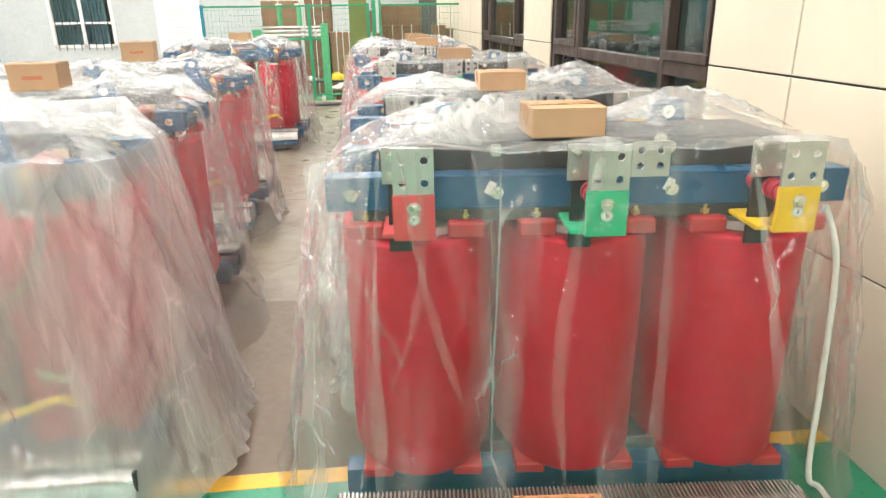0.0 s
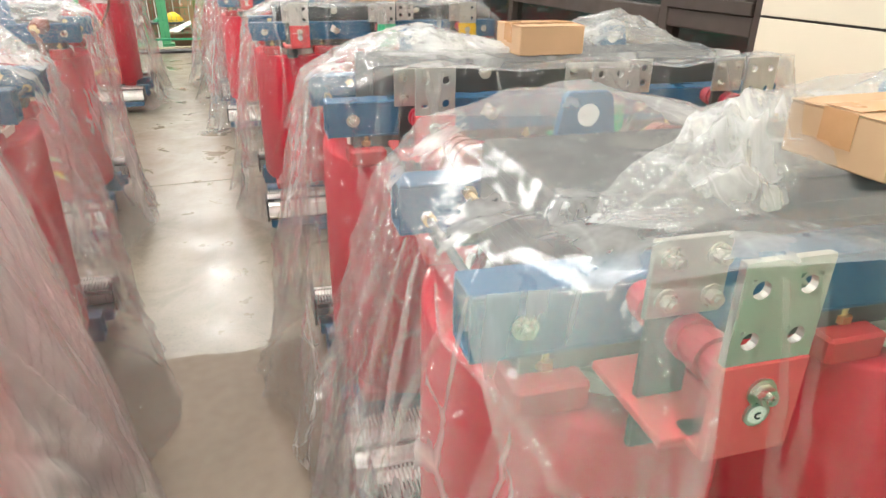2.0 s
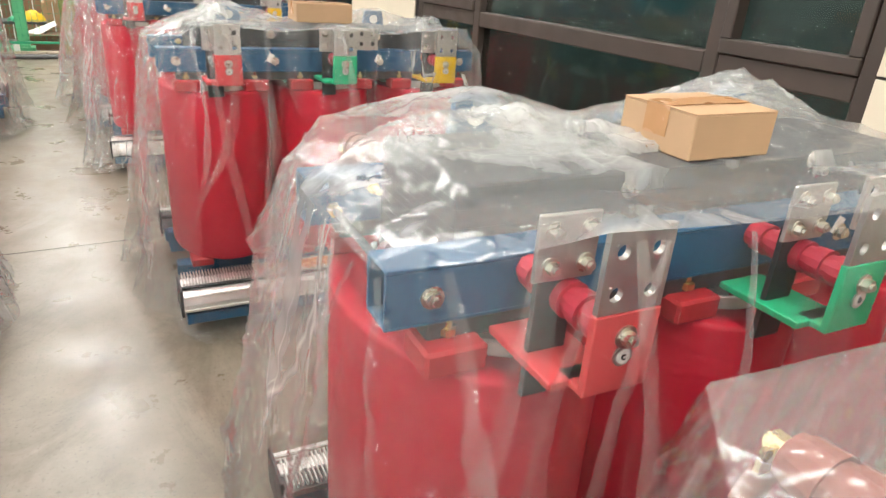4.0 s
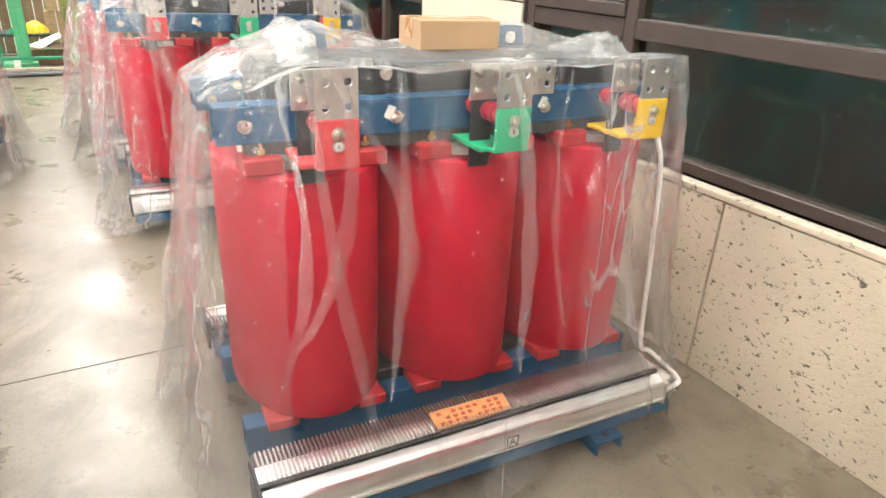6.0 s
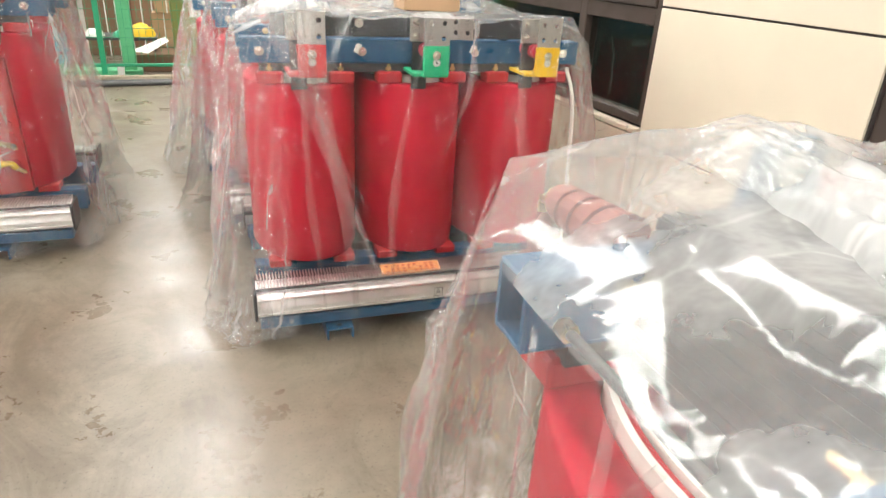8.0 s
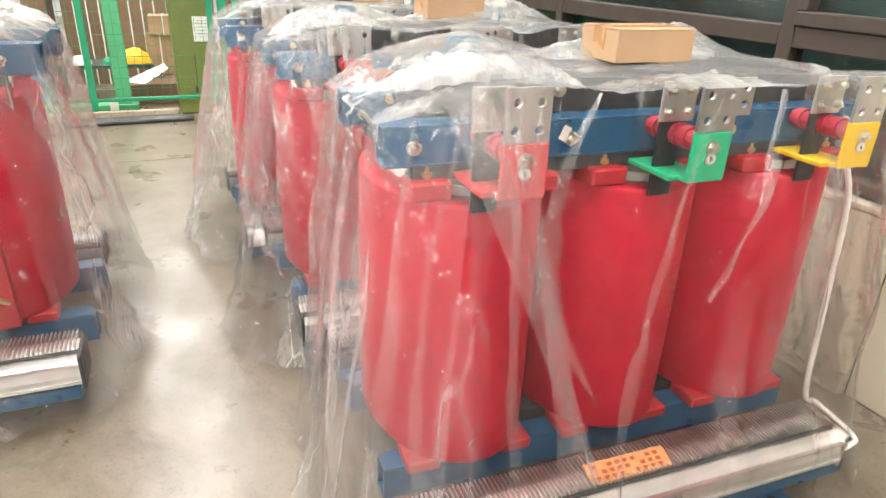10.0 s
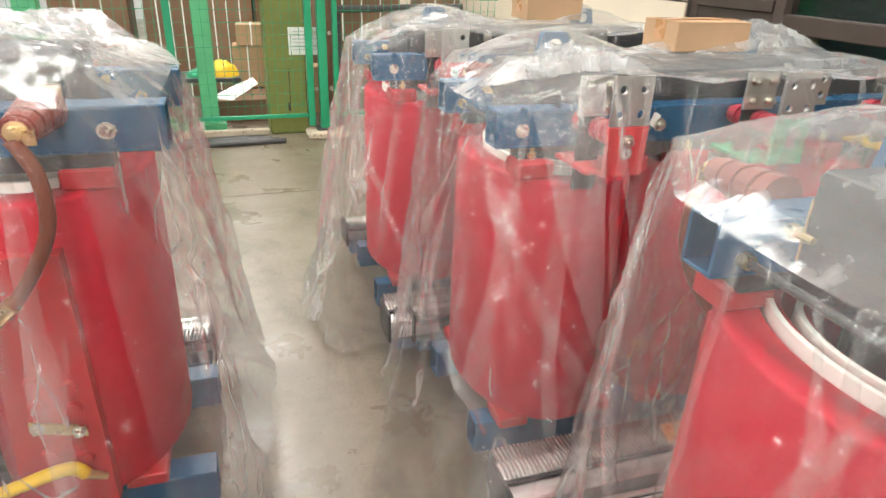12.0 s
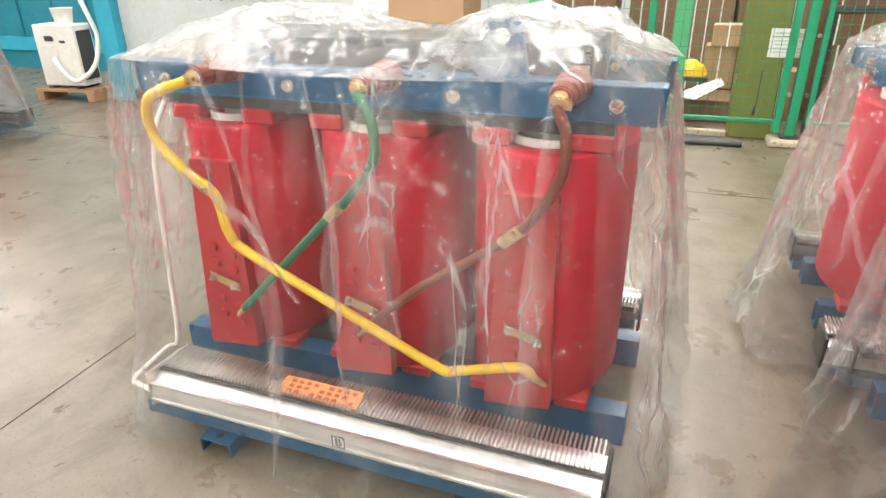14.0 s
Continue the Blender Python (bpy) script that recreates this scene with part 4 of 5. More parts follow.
def cover(seed, m, material, folds, flap=None, flare=0.10, hem=0.05, near=True):
    """A loose clear sheet over one transformer: taut from the high points, hanging in folds to the floor."""
    rng = random.Random(seed)
    N, M, C = (440, 84, 40) if near else (260, 48, 24)
    off = Vector((seed * 3.7, seed * 1.3, 0))
    milky = material in (FILM_MILKY, FILM_HAZY)
    c = thing("plastic_cover", "%s plastic sheet draped loosely over a transformer" % ("milky wrinkled" if milky else "clear wrinkled"), "plastic cover", "covers over the transformers", m)
    per = outline_points(N)
    X, Y, Z = (np.array([p[i] for p in per]) for i in range(3))
    NX, NY = np.array([p[3].x for p in per]), np.array([p[3].y for p in per])
    step = np.hypot(np.roll(X, -1) - X, np.roll(Y, -1) - Y)
    S = np.concatenate([[0], np.cumsum(step)[:-1]])
    length = float(step.sum())
    corners = [float(S[np.argmin(np.hypot(X - p[0], Y - p[1]))]) for p in OUTLINE]
    rim_wave = sum(a * np.sin(2 * math.pi * S / length * f + rng.uniform(0, 6.28)) for a, f in ((0.030, rng.randint(3, 5)), (0.022, rng.randint(7, 11)), (0.012, rng.randint(16, 24))))
    # the top, from the middle outwards
    f = (np.arange(C + 1) / C)[:, None]
    g = np.maximum(f, 0.01)
    PX, PY = X * g, Y * g
    hold = np.array([[support(float(a), float(b)) for a, b in zip(ra, rb)] for ra, rb in zip(PX, PY)])
    rise = 0.012 + 0.008 * zigzag(PX, PY, rng, 3, 0.22, 1.5) + 0.006 * zigzag(PX, PY, rng, 4, 0.09, 1.5)
    H = hold * (1 - f ** 14) + Z * f ** 14 + np.maximum(rise, 0.004) * (1 - f ** 10) + 0.006
    sheet_part("top_sheet", grid_mesh(np.stack([PX + NX * 0.012 * f ** 12, PY + NY * 0.012 * f ** 12, H], -1), True), FILM_FOLD if milky else FILM_TOP, c)
    # the skirt
    t = (np.arange(M + 1) / M)[:, None]
    hem_z = np.maximum(hem + rim_wave, 0.012)
    ZZ = Z + 0.006 + (hem_z - Z - 0.006) * t
    fall = Z - ZZ
    ends = np.abs(NX)
    reach = flare * (1 + 0.9 * ends) * (1 + 0.35 * np.sin(2 * math.pi * S / length * 3 + seed))
    folds_ = 0.030 * zigzag(S, fall * 0.5, rng, 3, 0.30, 0.35) + 0.014 * zigzag(S, fall * 0.7, rng, 3, 0.13, 0.5)
    fine = 0.0045 * zigzag(S, fall, rng, 4, 0.07, 1.3)
    low = np.clip((0.34 - ZZ) / 0.34, 0, 1)
    crumple = 0.022 * low * zigzag(S, fall, rng, 4, 0.10, 1.4) + 0.05 * low ** 2
    pulled = tension(S, fall, length, rng, corners + [length * rng.random() for _ in range(5)], 60 if near else 30, 1.0)
    clear_of_fan = np.where(np.abs(NY) > 0.5, 0.14 * np.clip((0.75 - ZZ) / 0.5, 0, 1), 0.0)
    OUT = 0.012 + np.maximum(reach * t ** 0.8, clear_of_fan) + folds_ * np.minimum(1, t * 2.5) * (0.35 + 0.65 * t) + (fine + pulled) * np.minimum(1, t * 8) + crumple
    OUT = np.where(t > 0, np.maximum(OUT, 0.007), 0.012)
    P = np.stack([X + NX * OUT, Y + NY * OUT, ZZ + 0 * OUT], -1)
    skirt = sheet_part("skirt", grid_mesh(P, True), material, c)
    if not milky:
        skirt.data.materials.append(FILM_END)
        skirt.data.polygons.foreach_set("material_index", np.tile((ends > 0.6).astype(int), M))

    def skin(kf, t_, lift_):
        k0 = int(math.floor(kf)) % N
        k1, w = (k0 + 1) % N, kf - math.floor(kf)
        r0 = min(int(t_ * M), M - 1)
        v = t_ * M - r0
        p = (P[r0, k0] * (1 - w) + P[r0, k1] * w) * (1 - v) + (P[r0 + 1, k0] * (1 - w) + P[r0 + 1, k1] * w) * v
        return Vector((p[0] + NX[k0] * lift_, p[1] + NY[k0] * lift_, p[2]))

    starts = [0, N * 0.01, N * 0.31, N * 0.36, N * 0.985, N * 0.94, N * 0.925, N * 0.905, N * 0.16, N * 0.48, N * 0.55, N * 0.62, N * 0.64, N * 0.70, N * 0.78, N * 0.86]
    if near:
        starts += [N * f_ for f_ in (0.02, 0.05, 0.12, 0.2, 0.27, 0.51, 0.58, 0.66, 0.75, 0.89, 0.96)]
    for n_, k0 in enumerate(starts):     # pleats running down from the high points
        k1 = k0 + rng.uniform(-0.055, 0.075) * N * (1.4 if n_ % 3 == 0 else 0.6)
        t1, w0, w1 = rng.uniform(0.4, 1.0), rng.uniform(0.2, 0.6) * N / 288, rng.uniform(0.8, 2.6) * N / 288
        bow, wob = rng.uniform(-0.02, 0.02) * N, rng.uniform(0, 9)
        bm, rows = B(), []
        for i in range(47):
            u = i / 46
            t = 0.006 + (t1 - 0.006) * u
            mid = k0 + (k1 - k0) * u ** 0.9 + bow * math.sin(math.pi * u) + 0.5 * noise.noise(Vector((u * 6, wob, 0)))
            half = (w0 + (w1 - w0) * u) * (1 + 0.5 * noise.noise(Vector((u * 5, wob, 3)))) * (1 if u < 0.6 else max(0.03, (1 - u) / 0.4) ** 0.7)
            rows.append([bm.verts.new(skin(mid + half * (j / 4 - 1), t, 0.004 + 0.012 * (1 - abs(j / 4 - 1) ** 1.5) * (0.5 + u))) for j in range(9)])
        quad_rings(bm, rows, False)
        part("pleat", bm, FILM_PLEAT, c, smooth=True)
    for n_, (ends, height, width) in enumerate(folds):
        part("gathered_fold", gathered_fold(rng, off + Vector((n_ * 5.1, 0, 0)), ends, height, width), FILM_FOLD, c, "bunched white fold of film", smooth=True)
    if flap:
        part("loose_flap", loose_flap(off, *flap), FILM_FOLD if milky else FILM_FLAP, c, "loose hanging tongue of doubled film", smooth=True)
    return c


FOLDS = [  # per cover: ridges (ends, height, width)
    [(((-0.62, -0.30), (0.05, 0.05)), 0.10, 0.10), (((0.15, 0.1), (0.8, 0.2)), 0.05, 0.12)],
    [(((-0.70, 0.1), (-0.1, -0.1)), 0.05, 0.09), (((0.0, 0.2), (0.6, 0.15)), 0.05, 0.1)],
    [(((-0.55, -0.35), (-0.45, 0.3)), 0.05, 0.07), (((0.35, -0.2), (0.8, 0.0)), 0.05, 0.1)],
    [(((-0.80, -0.2), (-0.30, -0.3)), 0.07, 0.10), (((-0.2, 0.1), (0.5, 0.2)), 0.05, 0.12)],
    [(((-0.80, -0.2), (-0.35, -0.30)), 0.07, 0.09), (((-0.1, 0.1), (0.7, 0.15)), 0.05, 0.1)],
    [(((-0.7, -0.3), (-0.2, -0.1)), 0.06, 0.1)],
    [(((-0.80, 0.1), (-0.1, 0.2)), 0.07, 0.14), (((0.0, -0.1), (0.8, 0.0)), 0.06, 0.14)],
    [(((-0.82, 0.0), (-0.35, 0.15)), 0.12, 0.17), (((-0.2, -0.1), (0.8, 0.0)), 0.05, 0.12)],
    [(((-0.75, 0.1), (-0.2, 0.1)), 0.07, 0.14)],
    [(((-0.82, -0.1), (-0.2, 0.1)), 0.06, 0.13), (((-0.1, 0.1), (0.8, -0.1)), 0.06, 0.12)],
    [], [(((-0.6, 0.0), (0.6, 0.1)), 0.06, 0.16)]]
FLAPS = {0: ((-0.82, -0.33, 1.345), (-0.61, -0.50, 1.42), (-0.70, -0.60, 0.72), 0.05), 3: ((-0.70, -0.46, 1.38), (-0.62, -0.50, 1.41), (-0.28, -0.60, 0.34), 0.02), 4: ((-0.76, -0.38, 1.36), (-0.62, -0.50, 1.41), (-0.60, -0.59, 0.74), 0.04)}
for k, (side, m) in enumerate(PLACES):
    cover(11 + k, m, FILM_MILKY if k == 6 else FILM_HAZY if k in (7, 8, 11) else FILM_SOFT if k == 9 else FILM, FOLDS[k], FLAPS.get(k), near=k not in (5, 10, 11))


# ---------------------------------------------------------------- cartons on the covers
def carton(x, y, z, w, d, h, turn, label="small brown cardboard carton lying on a covered transformer", printed=False):
    c = thing("carton", label, "box", "cartons on the transformers", pose(x, y, z, 0, 0, turn))
    g = 0.003
    body = box(B(), -w / 2, w / 2, -d / 2, d / 2, 0, h - g, 0.003)
    part("body", body, CARTON, c)
    for s in (-1, 1):
        y0, y1 = (-d / 2, -0.0015) if s < 0 else (0.0015, d / 2)
        part("flap", box(B(), -w / 2 - 0.001, w / 2 + 0.001, y0, y1, 0, 0.003, 0.001), CARTON, c, at=pose(0, 0, h - g + 0.001, s * -1.2, 0, 0))
    bm = box(B(), -w / 2 - 0.0015, -w / 2 - 0.0005, -0.03, 0.03, h * 0.35, h)
    box(bm, -w / 2, w / 2, -0.03, 0.03, h + 0.002, h + 0.003)
    part("tape", bm, TAPE, c, "strip of brown packing tape")
    if printed:
        bm = B()
        for k in range(9):
            box(bm, -0.05 + k * 0.011, -0.043 + k * 0.011, -d / 2 - 0.0012, -d / 2 - 0.0004, h * 0.42, h * 0.55)
        part("print", bm, RED_INK, c, "short row of printed marks")
    return c


CARTONS = [(0.675, 2.10, 1.362, 0.215, 0.19, 0.085, -1, False), (0.73, 3.36, 1.362, 0.22, 0.19, 0.088, -2, False), (0.81, 5.82, 1.362, 0.28, 0.19, 0.09, -5, False),
           (0.80, 8.50, 1.362, 0.27, 0.19, 0.095, -3, False), (0.80, 9.89, 1.362, 0.29, 0.19, 0.095, -2, False), (0.80, 11.0, 1.362, 0.29, 0.19, 0.095, -2, False),
           (-1.64, 3.95, 1.36, 0.24, 0.2, 0.14, 5, True), (-1.79, 6.02, 1.385, 0.25, 0.2, 0.155, 8, True), (-1.72, 10.06, 1.405, 0.28, 0.19, 0.12, -2, False)]
for x, y, z, w, d, h, r, pr in CARTONS:
    carton(x, y, z, w, d, h, r, printed=pr)


# ---------------------------------------------------------------- the far end: wall, fence, column, stores
YF = 14.2


def far_wall():
    x0, x1, wx0, wx1, wz0, wz1 = -7.19, -3.2, -6.08, -4.88, 1.22, 2.45
    bm = B()
    for a, b, c, d in ((x0, wx0, 0, 4.2), (wx1, x1, 0, 4.2), (wx0, wx1, 0, wz0), (wx0, wx1, wz1, 4.2)):
        box(bm, a, b, YF + 0.06, YF + 0.22, c, d)
    solid("wall_far", bm, WALL_M, "pale grey painted partition wall with a barred window", "wall", kind="structure")
    solid("baseboard", box(B(), x0, x1, YF + 0.045, YF + 0.058, 0, 0.13), DARK_METAL, "dark painted skirting along the partition wall", "baseboard", kind="structure")
    w = thing("window_3", "white-framed window with bars and drawn blue curtains", "window", kind="structure")
    for a, b, c, d in ((wx0, wx1, wz0, wz0 + 0.06), (wx0, wx1, wz1 - 0.06, wz1), (wx0, wx0 + 0.06, wz0, wz1), (wx1 - 0.06, wx1, wz0, wz1), ((wx0 + wx1) / 2 - 0.03, (wx0 + wx1) / 2 + 0.03, wz0, wz1), (wx0, wx1, 1.66, 1.70)):
        part("frame_bar", box(B(), a, b, YF + 0.04, YF + 0.13, c, d, 0.004), PAPER, w)
    k = wx0 + 0.1
    while k < wx1 - 0.05:
        part("bar", cyl(B(), (k, YF + 0.02, wz0 - 0.05), (k, YF + 0.02, wz1), 0.008), DARK_METAL, w)
        k += 0.14
    part("pane", box(B(), wx0, wx1, YF + 0.10, YF + 0.106, wz0, wz1), GLASS, w)
    for a, b in ((wx0, wx0 + 0.5), (wx1 - 0.62, wx1 - 0.2)):
        bm, rows = B(), []
        for i in range(31):
            x = a + (b - a) * i / 30
            rows.append([bm.verts.new((x, YF + 0.20 + 0.02 * math.sin(i * 1.3), z)) for z in (wz0, wz1)])
        quad_rings(bm, rows, False)
        part("curtain", bm, CURTAIN, w, "pale blue curtain")
    # dark colour stands in for the unlit room
    solid("room_behind_window", box(B(), wx0 - 0.3, wx1 + 0.3, YF + 0.9, YF + 1.0, 0.6, 3.0), DARK_ROOM, "room wall behind the barred window, its dimness painted dark", "wall", kind="structure")
    b = thing("notice_board", "white notice sheet with rows of unreadable lines on the wall", "notice board")
    part("sheet", box(B(), -4.06, -3.21, YF - 0.01, YF + 0.055, 1.1, 2.4, 0.004), PAPER, b)
    for r in range(26):
        part("text_line", box(B(), -3.98, -3.32 - 0.2 * ((r * 7) % 3) / 3, YF - 0.012, YF - 0.0102, 1.16 + r * 0.045, 1.17 + r * 0.045), WHITE_GREY, b)
    solid("post_cyan", box(B(), -7.45, -7.2, YF - 0.06, YF + 0.25, 0, 4.2, 0.008), CYAN, "cyan painted steel door post", "post", kind="structure")
    bm = box(B(), -13.9, -7.6, 15.9, 16.1, 0.0, 4.2)
    shutter = solid("shutter_door", bm, TEAL, "closed teal steel sliding door", "door", kind="structure")
    for k in range(9):
        part("rib", box(B(), -13.6 + k * 0.7, -13.55 + k * 0.7, 15.87, 15.9, 0.5, 4.2), TEAL, shutter)
    part("kick_band", box(B(), -13.9, -7.6, 15.86, 15.9, 0.28, 0.48), CYAN, shutter)


CURTAIN = paint("blue_curtain", (0.35, 0.50, 0.60), 0.8)
WHITE_GREY = paint("grey_print", (0.55, 0.56, 0.56), 0.8)
far_wall()


def aircon():
    a = thing("air_conditioner", "old white outdoor air-conditioning unit on a wooden pallet", "air conditioner", m=pose(-8.0, 14.12, 0.15, 0, 0, 6))
    part("casing", box(B(), -0.29, 0.29, -0.15, 0.15, 0.03, 0.75, 0.012), WHITE_PL, a)
    part("side_grille", box(B(), 0.291, 0.296, -0.12, 0.12, 0.1, 0.68), DARK_METAL, a)
    part("service_cover", box(B(), -0.12, 0.02, -0.165, -0.151, 0.2, 0.52, 0.006), WHITE_PL, a)
    part("handle", box(B(), -0.14, -0.02, -0.156, -0.151, 0.56, 0.62), DARK_METAL, a)
    part("badge", box(B(), 0.06, 0.14, -0.153, -0.151, 0.54, 0.57), DARK_METAL, a)
    for x in (-0.2, 0.2):
        part("foot", box(B(), x - 0.03, x + 0.03, -0.17, 0.17, 0.0, 0.03), DARK_METAL, a)
    hose = [(-0.05, -0.17, 0.36), (0.05, -0.24, 0.28), (0.22, -0.26, 0.12), (0.34, -0.22, 0.14), (0.46, -0.1, 0.3), (0.5, -0.02, 0.6), (0.42, 0.0, 0.85), (0.3, 0.05, 1.1), (0.28, 0.08, 1.5)]
    part("hose", tube(B(), hose, 0.028, 10), WHITE_PL, a, "lagged pipe hose", smooth=True)
    p = thing("pallet", "small raw wooden pallet under the air conditioner", "pallet", m=pose(-8.0, 14.12, 0, 0, 0, 6))
    for y in (-0.14, 0.0, 0.14):
        part("slat", box(B(), -0.42, 0.42, y - 0.05, y + 0.05, 0.11, 0.148, 0.003), WOOD, p)
    for x in (-0.36, 0.36):
        part("bearer", box(B(), x - 0.05, x + 0.05, -0.2, 0.2, 0.0, 0.109, 0.003), WOOD, p)
    b = thing("bucket", "white plastic bucket standing on the air conditioner", "bucket", m=pose(-7.93, 14.12, 0.902))
    part("shell", ring(B(), [(0.001, 0.001, 0.004), (0.095, 0.095, 0.0), (0.12, 0.12, 0.17), (0.127, 0.127, 0.17), (0.127, 0.127, 0.18), (0.115, 0.115, 0.18), (0.09, 0.09, 0.01), (0.001, 0.001, 0.01)], 28), WHITE_PL, b, smooth=False)


aircon()


def fence():
    f = thing("fence", "green steel mesh fence with posts and rails", "fence")
    T, Z0, Z1 = 0.035, 0.2, 1.94
    for x in (-3.18, -1.10, 0.08, 2.03):
        part("post", box(B(), x - 0.03, x + 0.03, YF - 0.03, YF + 0.03, 0.0 if x in (-3.18, 2.03) else 0.1, Z1 + 0.04, 0.004), TEAL if x == -3.18 else FENCE_M, f)
    for z in (Z0, Z1):
        part("rail", box(B(), -3.15, 0.05, YF - 0.02, YF + 0.02, z - T / 2, z + T / 2, 0.004), FENCE_M, f)
        part("rail", box(B(), 0.32, 2.0, YF - 0.02, YF + 0.02, z - T / 2, z + T / 2, 0.004), FENCE_M, f)
    gate = part("gate_post", box(B(), 0.16, 0.24, YF - 0.04, YF + 0.04, 0.08, 2.3, 0.004), FENCE_M, f)
    part("gate_post", box(B(), 0.30, 0.345, YF - 0.03, YF + 0.03, 0.2, 2.3, 0.004), FENCE_M, f)
    for z in (0.45, 0.95):
        for x in (0.13, 0.27):
            part("hinge_bolt", cyl(B(), (x, YF - 0.05, z), (x, YF - 0.02, z), 0.018), ZINC, f)
    part("base_plate", box(B(), 0.12, 0.28, YF - 0.07, YF + 0.07, 0.06, 0.08), DARK_METAL, f)
    bm = B()
    for a, b in ((-3.15, 0.05), (0.345, 2.0)):
        x = a + 0.07
        while x < b:
            box(bm, x - 0.002, x + 0.002, YF - 0.002, YF + 0.002, Z0, Z1)
            x += 0.075
        z = Z0 + 0.105
        while z < Z1:
            box(bm, a, b, YF - 0.006, YF - 0.002, z - 0.002, z + 0.002)
            z += 0.105
    wires = part("wire_mesh", bm, FENCE_M, f, "thin green welded wire mesh")
    tagged(wires, kind="stuff")
    solid("gate_footing", box(B(), 0.02, 0.42, YF - 0.16, YF + 0.1, 0.0, 0.06, 0.015), STONE, "rough concrete footing under the gate post", "footing")


fence()
bm = box(B(), -0.30, 0.06, YF + 0.12, YF + 0.5, 0, CEIL, 0.012)
column = solid("column_olive", bm, OLIVE, "worn olive-green painted concrete column", "column", kind="structure")
part("crack", box(B(), -0.105, -0.098, YF + 0.117, YF + 0.121, 0.3, 0.62), JOINT, column)
part("crack", box(B(), -0.125, -0.1, YF + 0.117, YF + 0.121, 0.22, 0.3), JOINT, column)
sign = thing("paper_sign", "white paper sign with unreadable lines hung on the column", "sign")
part("sheet", box(B(), -0.09, 0.26, YF + 0.10, YF + 0.106, 0.745, 0.99), PAPER, sign)
for r in range(6):
    part("text_line", box(B(), -0.05, 0.2 - 0.03 * (r % 3), YF + 0.0975, YF + 0.0995, 0.785 + r * 0.032, 0.797 + r * 0.032), WHITE_GREY, sign)


def roller_machine():
    m = thing("roller_stand", "pale green machine stand carrying long steel rollers", "machine", m=pose(0, YF + 0.35, 0))
    for x, w in ((-0.835, 0.075), (-2.2, 0.09)):
        part("upright", box(B(), x - w, x + w, -0.08, 0.1, 0.0, 1.6 if x > -1 else 1.5, 0.006), MACHINE_M, m)
    for z, r in ((1.30, 0.025), (1.38, 0.03), (1.46, 0.03), (1.54, 0.02)):
        part("roller", cyl(B(), (-2.12, 0.02, z), (-0.9, 0.02, z), r), TIN if z > 1.35 else FENCE_M, m)
    part("foot_beam", box(B(), -2.3, -0.7, -0.12, 0.14, 0.0, 0.1, 0.006), MACHINE_M, m)
    part("pad", box(B(), -0.98, -0.9, -0.16, -0.121, 0.05, 0.16, 0.004), PAPER, m)
    for x in (-1.75, -1.35):
        part("valve", cyl(B(), (x, 0.25, 1.55), (x, 0.25, 1.95), 0.05), MACHINE_M, m)
        part("valve_head", cyl(B(), (x, 0.25, 1.95), (x, 0.25, 2.0), 0.08), ZINC, m)


roller_machine()


def store_carton(x, y, z, w, d, h, turn=0, straps=2, mat=None):
    c = thing("store_carton", "large dark brown cardboard carton with pale straps in the store", "box", "cartons in the store", pose(x, y, z, 0, 0, turn))
    part("body", box(B(), -w / 2, w / 2, -d / 2, d / 2, 0, h, 0.006), mat or CARTON_DARK, c)
    for k in range(straps):
        sx = -w / 2 + w * (k + 1) / (straps + 1)
        part("strap", box(B(), sx - 0.008, sx + 0.008, -d / 2 - 0.004, d / 2 + 0.004, -0.0, h + 0.003), PAPER, c)
    return c


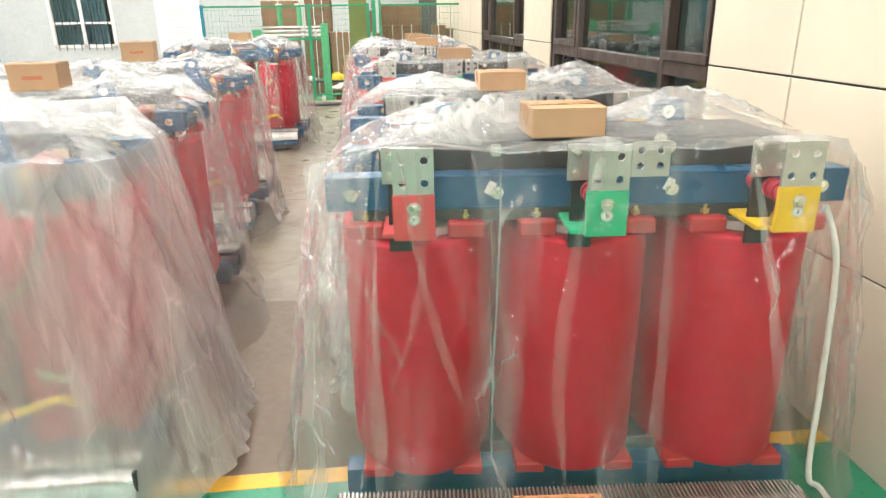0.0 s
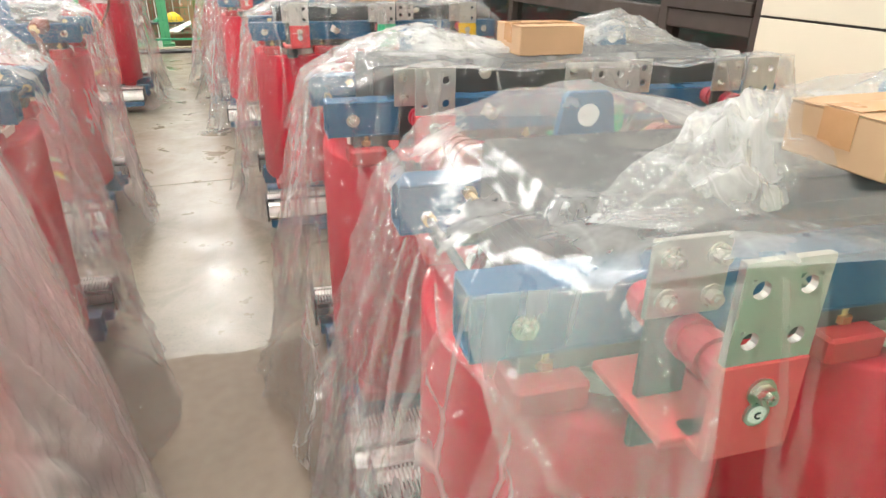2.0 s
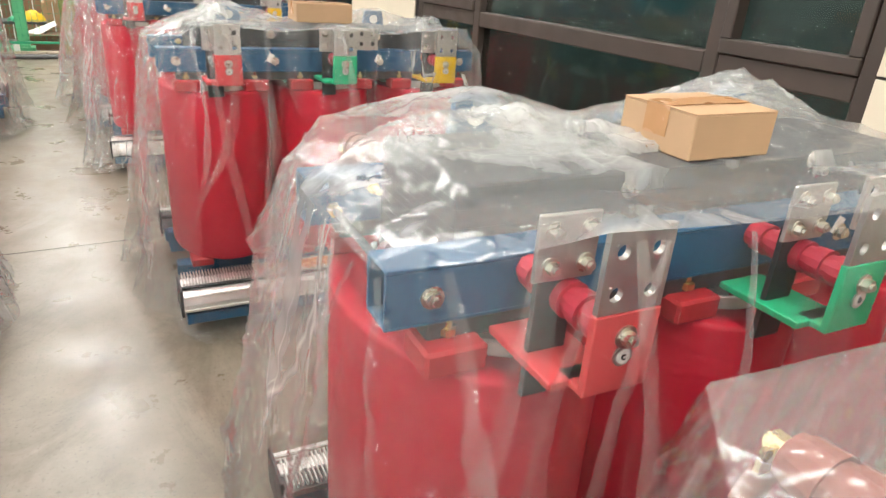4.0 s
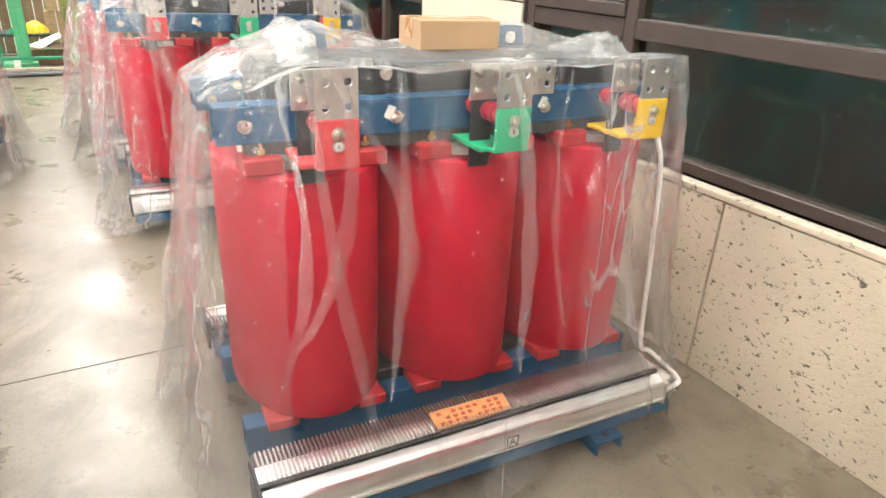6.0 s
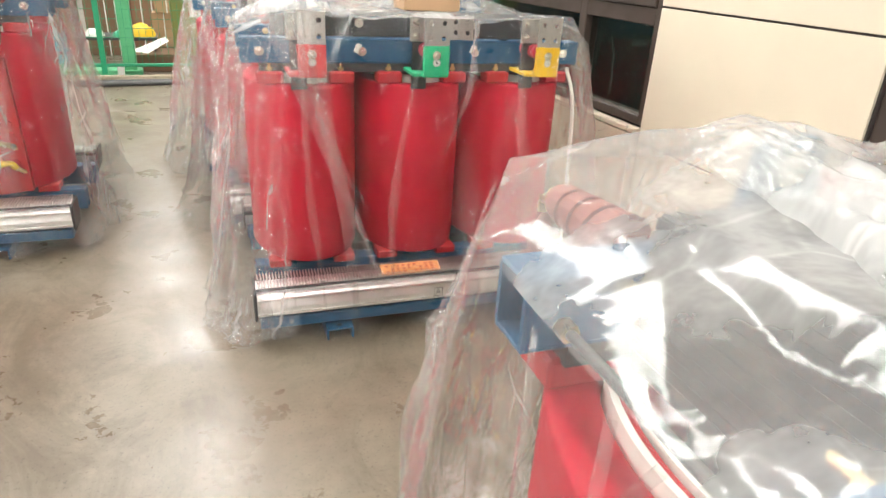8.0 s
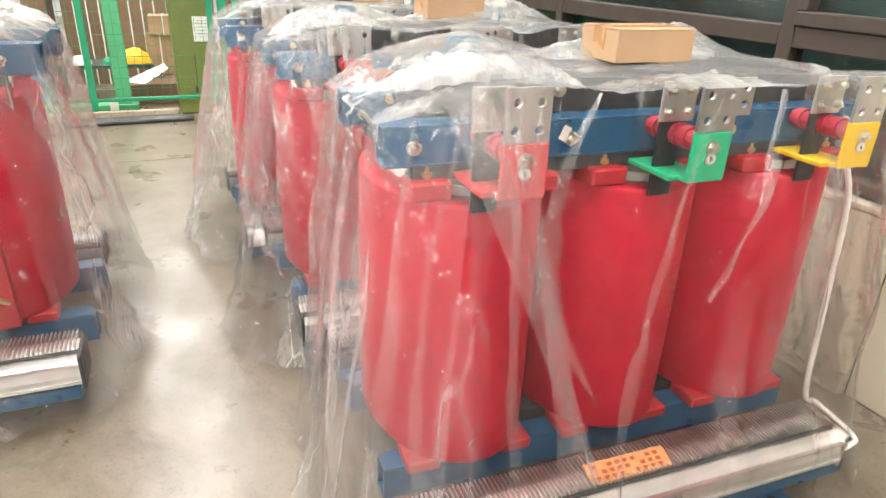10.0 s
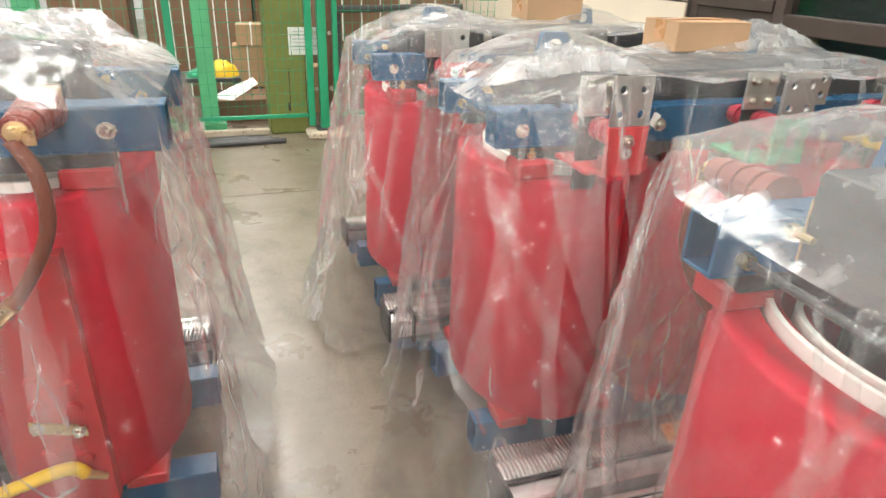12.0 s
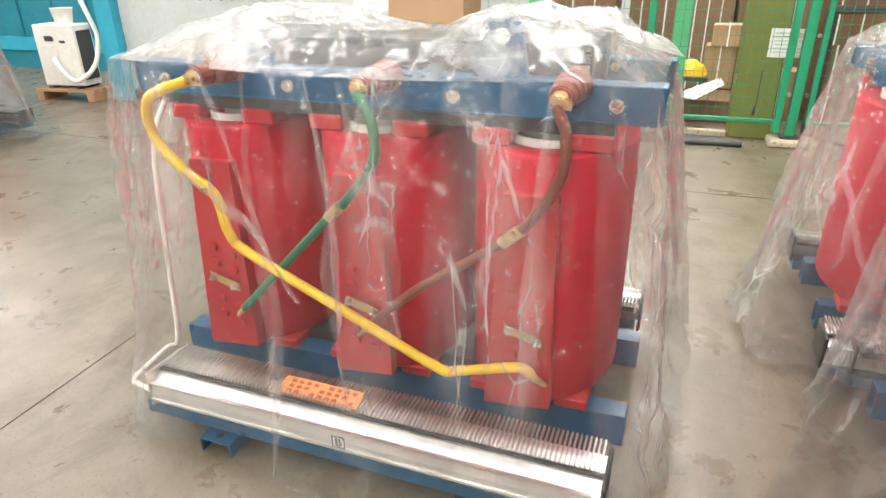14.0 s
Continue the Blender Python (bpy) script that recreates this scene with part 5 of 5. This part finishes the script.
def store():
    rng = random.Random(21)
    for x, y, z, w, d, h, n in ((-1.15, 16.6, 0, 0.55, 0.6, 1.39, 3), (-0.55, 16.7, 0, 0.58, 0.6, 1.39, 3), (0.05, 16.6, 0, 0.55, 0.6, 1.35, 2), (-1.1, 17.0, 1.392, 0.6, 0.6, 0.75, 2), (0.0, 17.0, 1.36, 0.5, 0.6, 0.5, 1),
                                (0.78, 15.6, 0.0, 0.84, 0.7, 0.75, 2), (0.80, 15.6, 0.752, 0.84, 0.7, 0.78, 3), (0.80, 15.6, 1.535, 0.86, 0.7, 0.42, 0), (1.55, 15.4, 0, 0.5, 0.5, 0.9, 2), (1.62, 15.4, 0.902, 0.3, 0.5, 0.62, 1), (1.9, 15.5, 0.902, 0.22, 0.4, 0.55, 1),
                                (-2.0, 16.8, 0, 0.8, 0.7, 1.2, 2), (-2.9, 16.7, 0, 0.7, 0.6, 0.9, 2), (-2.0, 17.0, 1.202, 0.8, 0.6, 0.9, 1), (-0.45, 15.2, 0.0, 0.85, 0.6, 0.22, 0)):
        store_carton(x, y, z, w, d, h, rng.uniform(-3, 3), n)
    for x, y, z, h in ((-0.38, 15.75, 0.22, 0.45), (-0.33, 15.7, 0.672, 0.22), (0.2, 15.3, 0, 0.5)):
        store_carton(x, y, z, 0.32, 0.3, h, rng.uniform(-8, 8), 1, CARTON)
    # low bench with odds and ends
    t = thing("bench", "low dark steel bench holding loose clutter", "bench", m=pose(-0.95, 15.4, 0))
    part("top", box(B(), -0.55, 0.45, -0.25, 0.25, 0.36, 0.40, 0.004), DARK_METAL, t)
    for x in (-0.5, 0.4):
        for y in (-0.2, 0.2):
            part("leg", box(B(), x - 0.02, x + 0.02, y - 0.02, y + 0.02, 0, 0.36), DARK_METAL, t)
    def heap(name, label, cat, mat, x, y, z, a, b, h, seed):
        bm, rings = B(), []
        for i in range(9):
            u = i / 8 * math.pi / 2
            rings.append([bm.verts.new((a * math.cos(u) * math.cos(q) * (1 + 0.25 * noise.noise(Vector((q, i, seed)))), b * math.cos(u) * math.sin(q), h * math.sin(u) * (1 + 0.3 * noise.noise(Vector((q * 2, i * 0.7, seed)))))) for q in [2 * math.pi * k / 20 for k in range(20)]])
        quad_rings(bm, rings)
        solid(name, bm, mat, label, cat, pose(x, y, z), smooth=True)
    heap("yellow_sack", "yellow plastic bundle lying on the bench", "bundle", P_YELLOW, -0.68, 15.35, 0.40, 0.17, 0.14, 0.15, 1.0)
    heap("green_sack", "green cloth bundle lying on the bench", "bundle", FENCE_M, -0.9, 15.3, 0.40, 0.14, 0.12, 0.08, 2.0)
    heap("white_parcel", "white paper bundle lying on the bench", "bundle", PAPER, -1.25, 15.3, 0.40, 0.12, 0.1, 0.09, 3.0)
    for z in (0.02, 0.17, 0.32):
        c = thing("crate", "blue plastic stacking crate in the store", "crate", "crates in the store", pose(-1.75, 15.0, z))
        for a, b, y0, y1 in ((-0.2, 0.2, -0.15, -0.14), (-0.2, 0.2, 0.14, 0.15), (-0.2, -0.19, -0.14, 0.14), (0.19, 0.2, -0.14, 0.14)):
            part("side", box(B(), a, b, y0, y1, 0.0, 0.14), CYAN, c)
        part("bottom", box(B(), -0.19, 0.19, -0.14, 0.14, 0.0, 0.012), CYAN, c)
        for k in range(4):
            # black plates on the side paint the dark of the hand openings
            part("slot", box(B(), -0.17 + k * 0.09, -0.1 + k * 0.09, -0.152, -0.1501, 0.05, 0.09), BLACK_PL, c)
    f = thing("cardboard_sheet", "bent pale cardboard sheet lying in the store", "cardboard")
    bm = B()
    vs = [bm.verts.new(p) for p in ((-0.82, 14.75, 0.28), (-0.62, 14.7, 0.26), (-0.36, 14.8, 0.40), (-0.40, 14.9, 0.44), (-0.62, 14.95, 0.34))]
    face = bm.faces.new(vs)
    ret = bmesh.ops.extrude_face_region(bm, geom=[face])
    bmesh.ops.translate(bm, vec=(0, 0, 0.006), verts=[v for v in ret["geom"] if isinstance(v, bmesh.types.BMVert)])
    part("sheet", bm, PAPER, f)
    for k in range(4):
        solid("pipe", cyl(B(), (-1.35, 13.93 + k * 0.05, 0.026), (-0.2 - 0.06 * k, 13.98 + k * 0.04, 0.026), 0.025), DARK_METAL, "dark steel pipe lying on the floor", "pipe", group="pipes on the floor")
    solid("kerb", box(B(), -3.2, -0.32, 14.3, 14.36, 0, 0.06, 0.01), STONE, "low pale concrete kerb behind the fence", "kerb", kind="structure")
    solid("grey_roller", cyl(B(), (0.4, 14.55, 1.13), (1.7, 14.55, 1.16), 0.035), DARK_METAL, "grey steel bar carried behind the fence", "bar")
    solid("grey_roller_stand", box(B(), 0.36, 0.44, 14.5, 14.6, 0, 1.095, 0.004), DARK_METAL, "dark steel stand under the bar", "stand")
    solid("grey_roller_stand", box(B(), 1.64, 1.72, 14.5, 14.6, 0, 1.125, 0.004), DARK_METAL, "dark steel stand under the bar", "stand")


store()
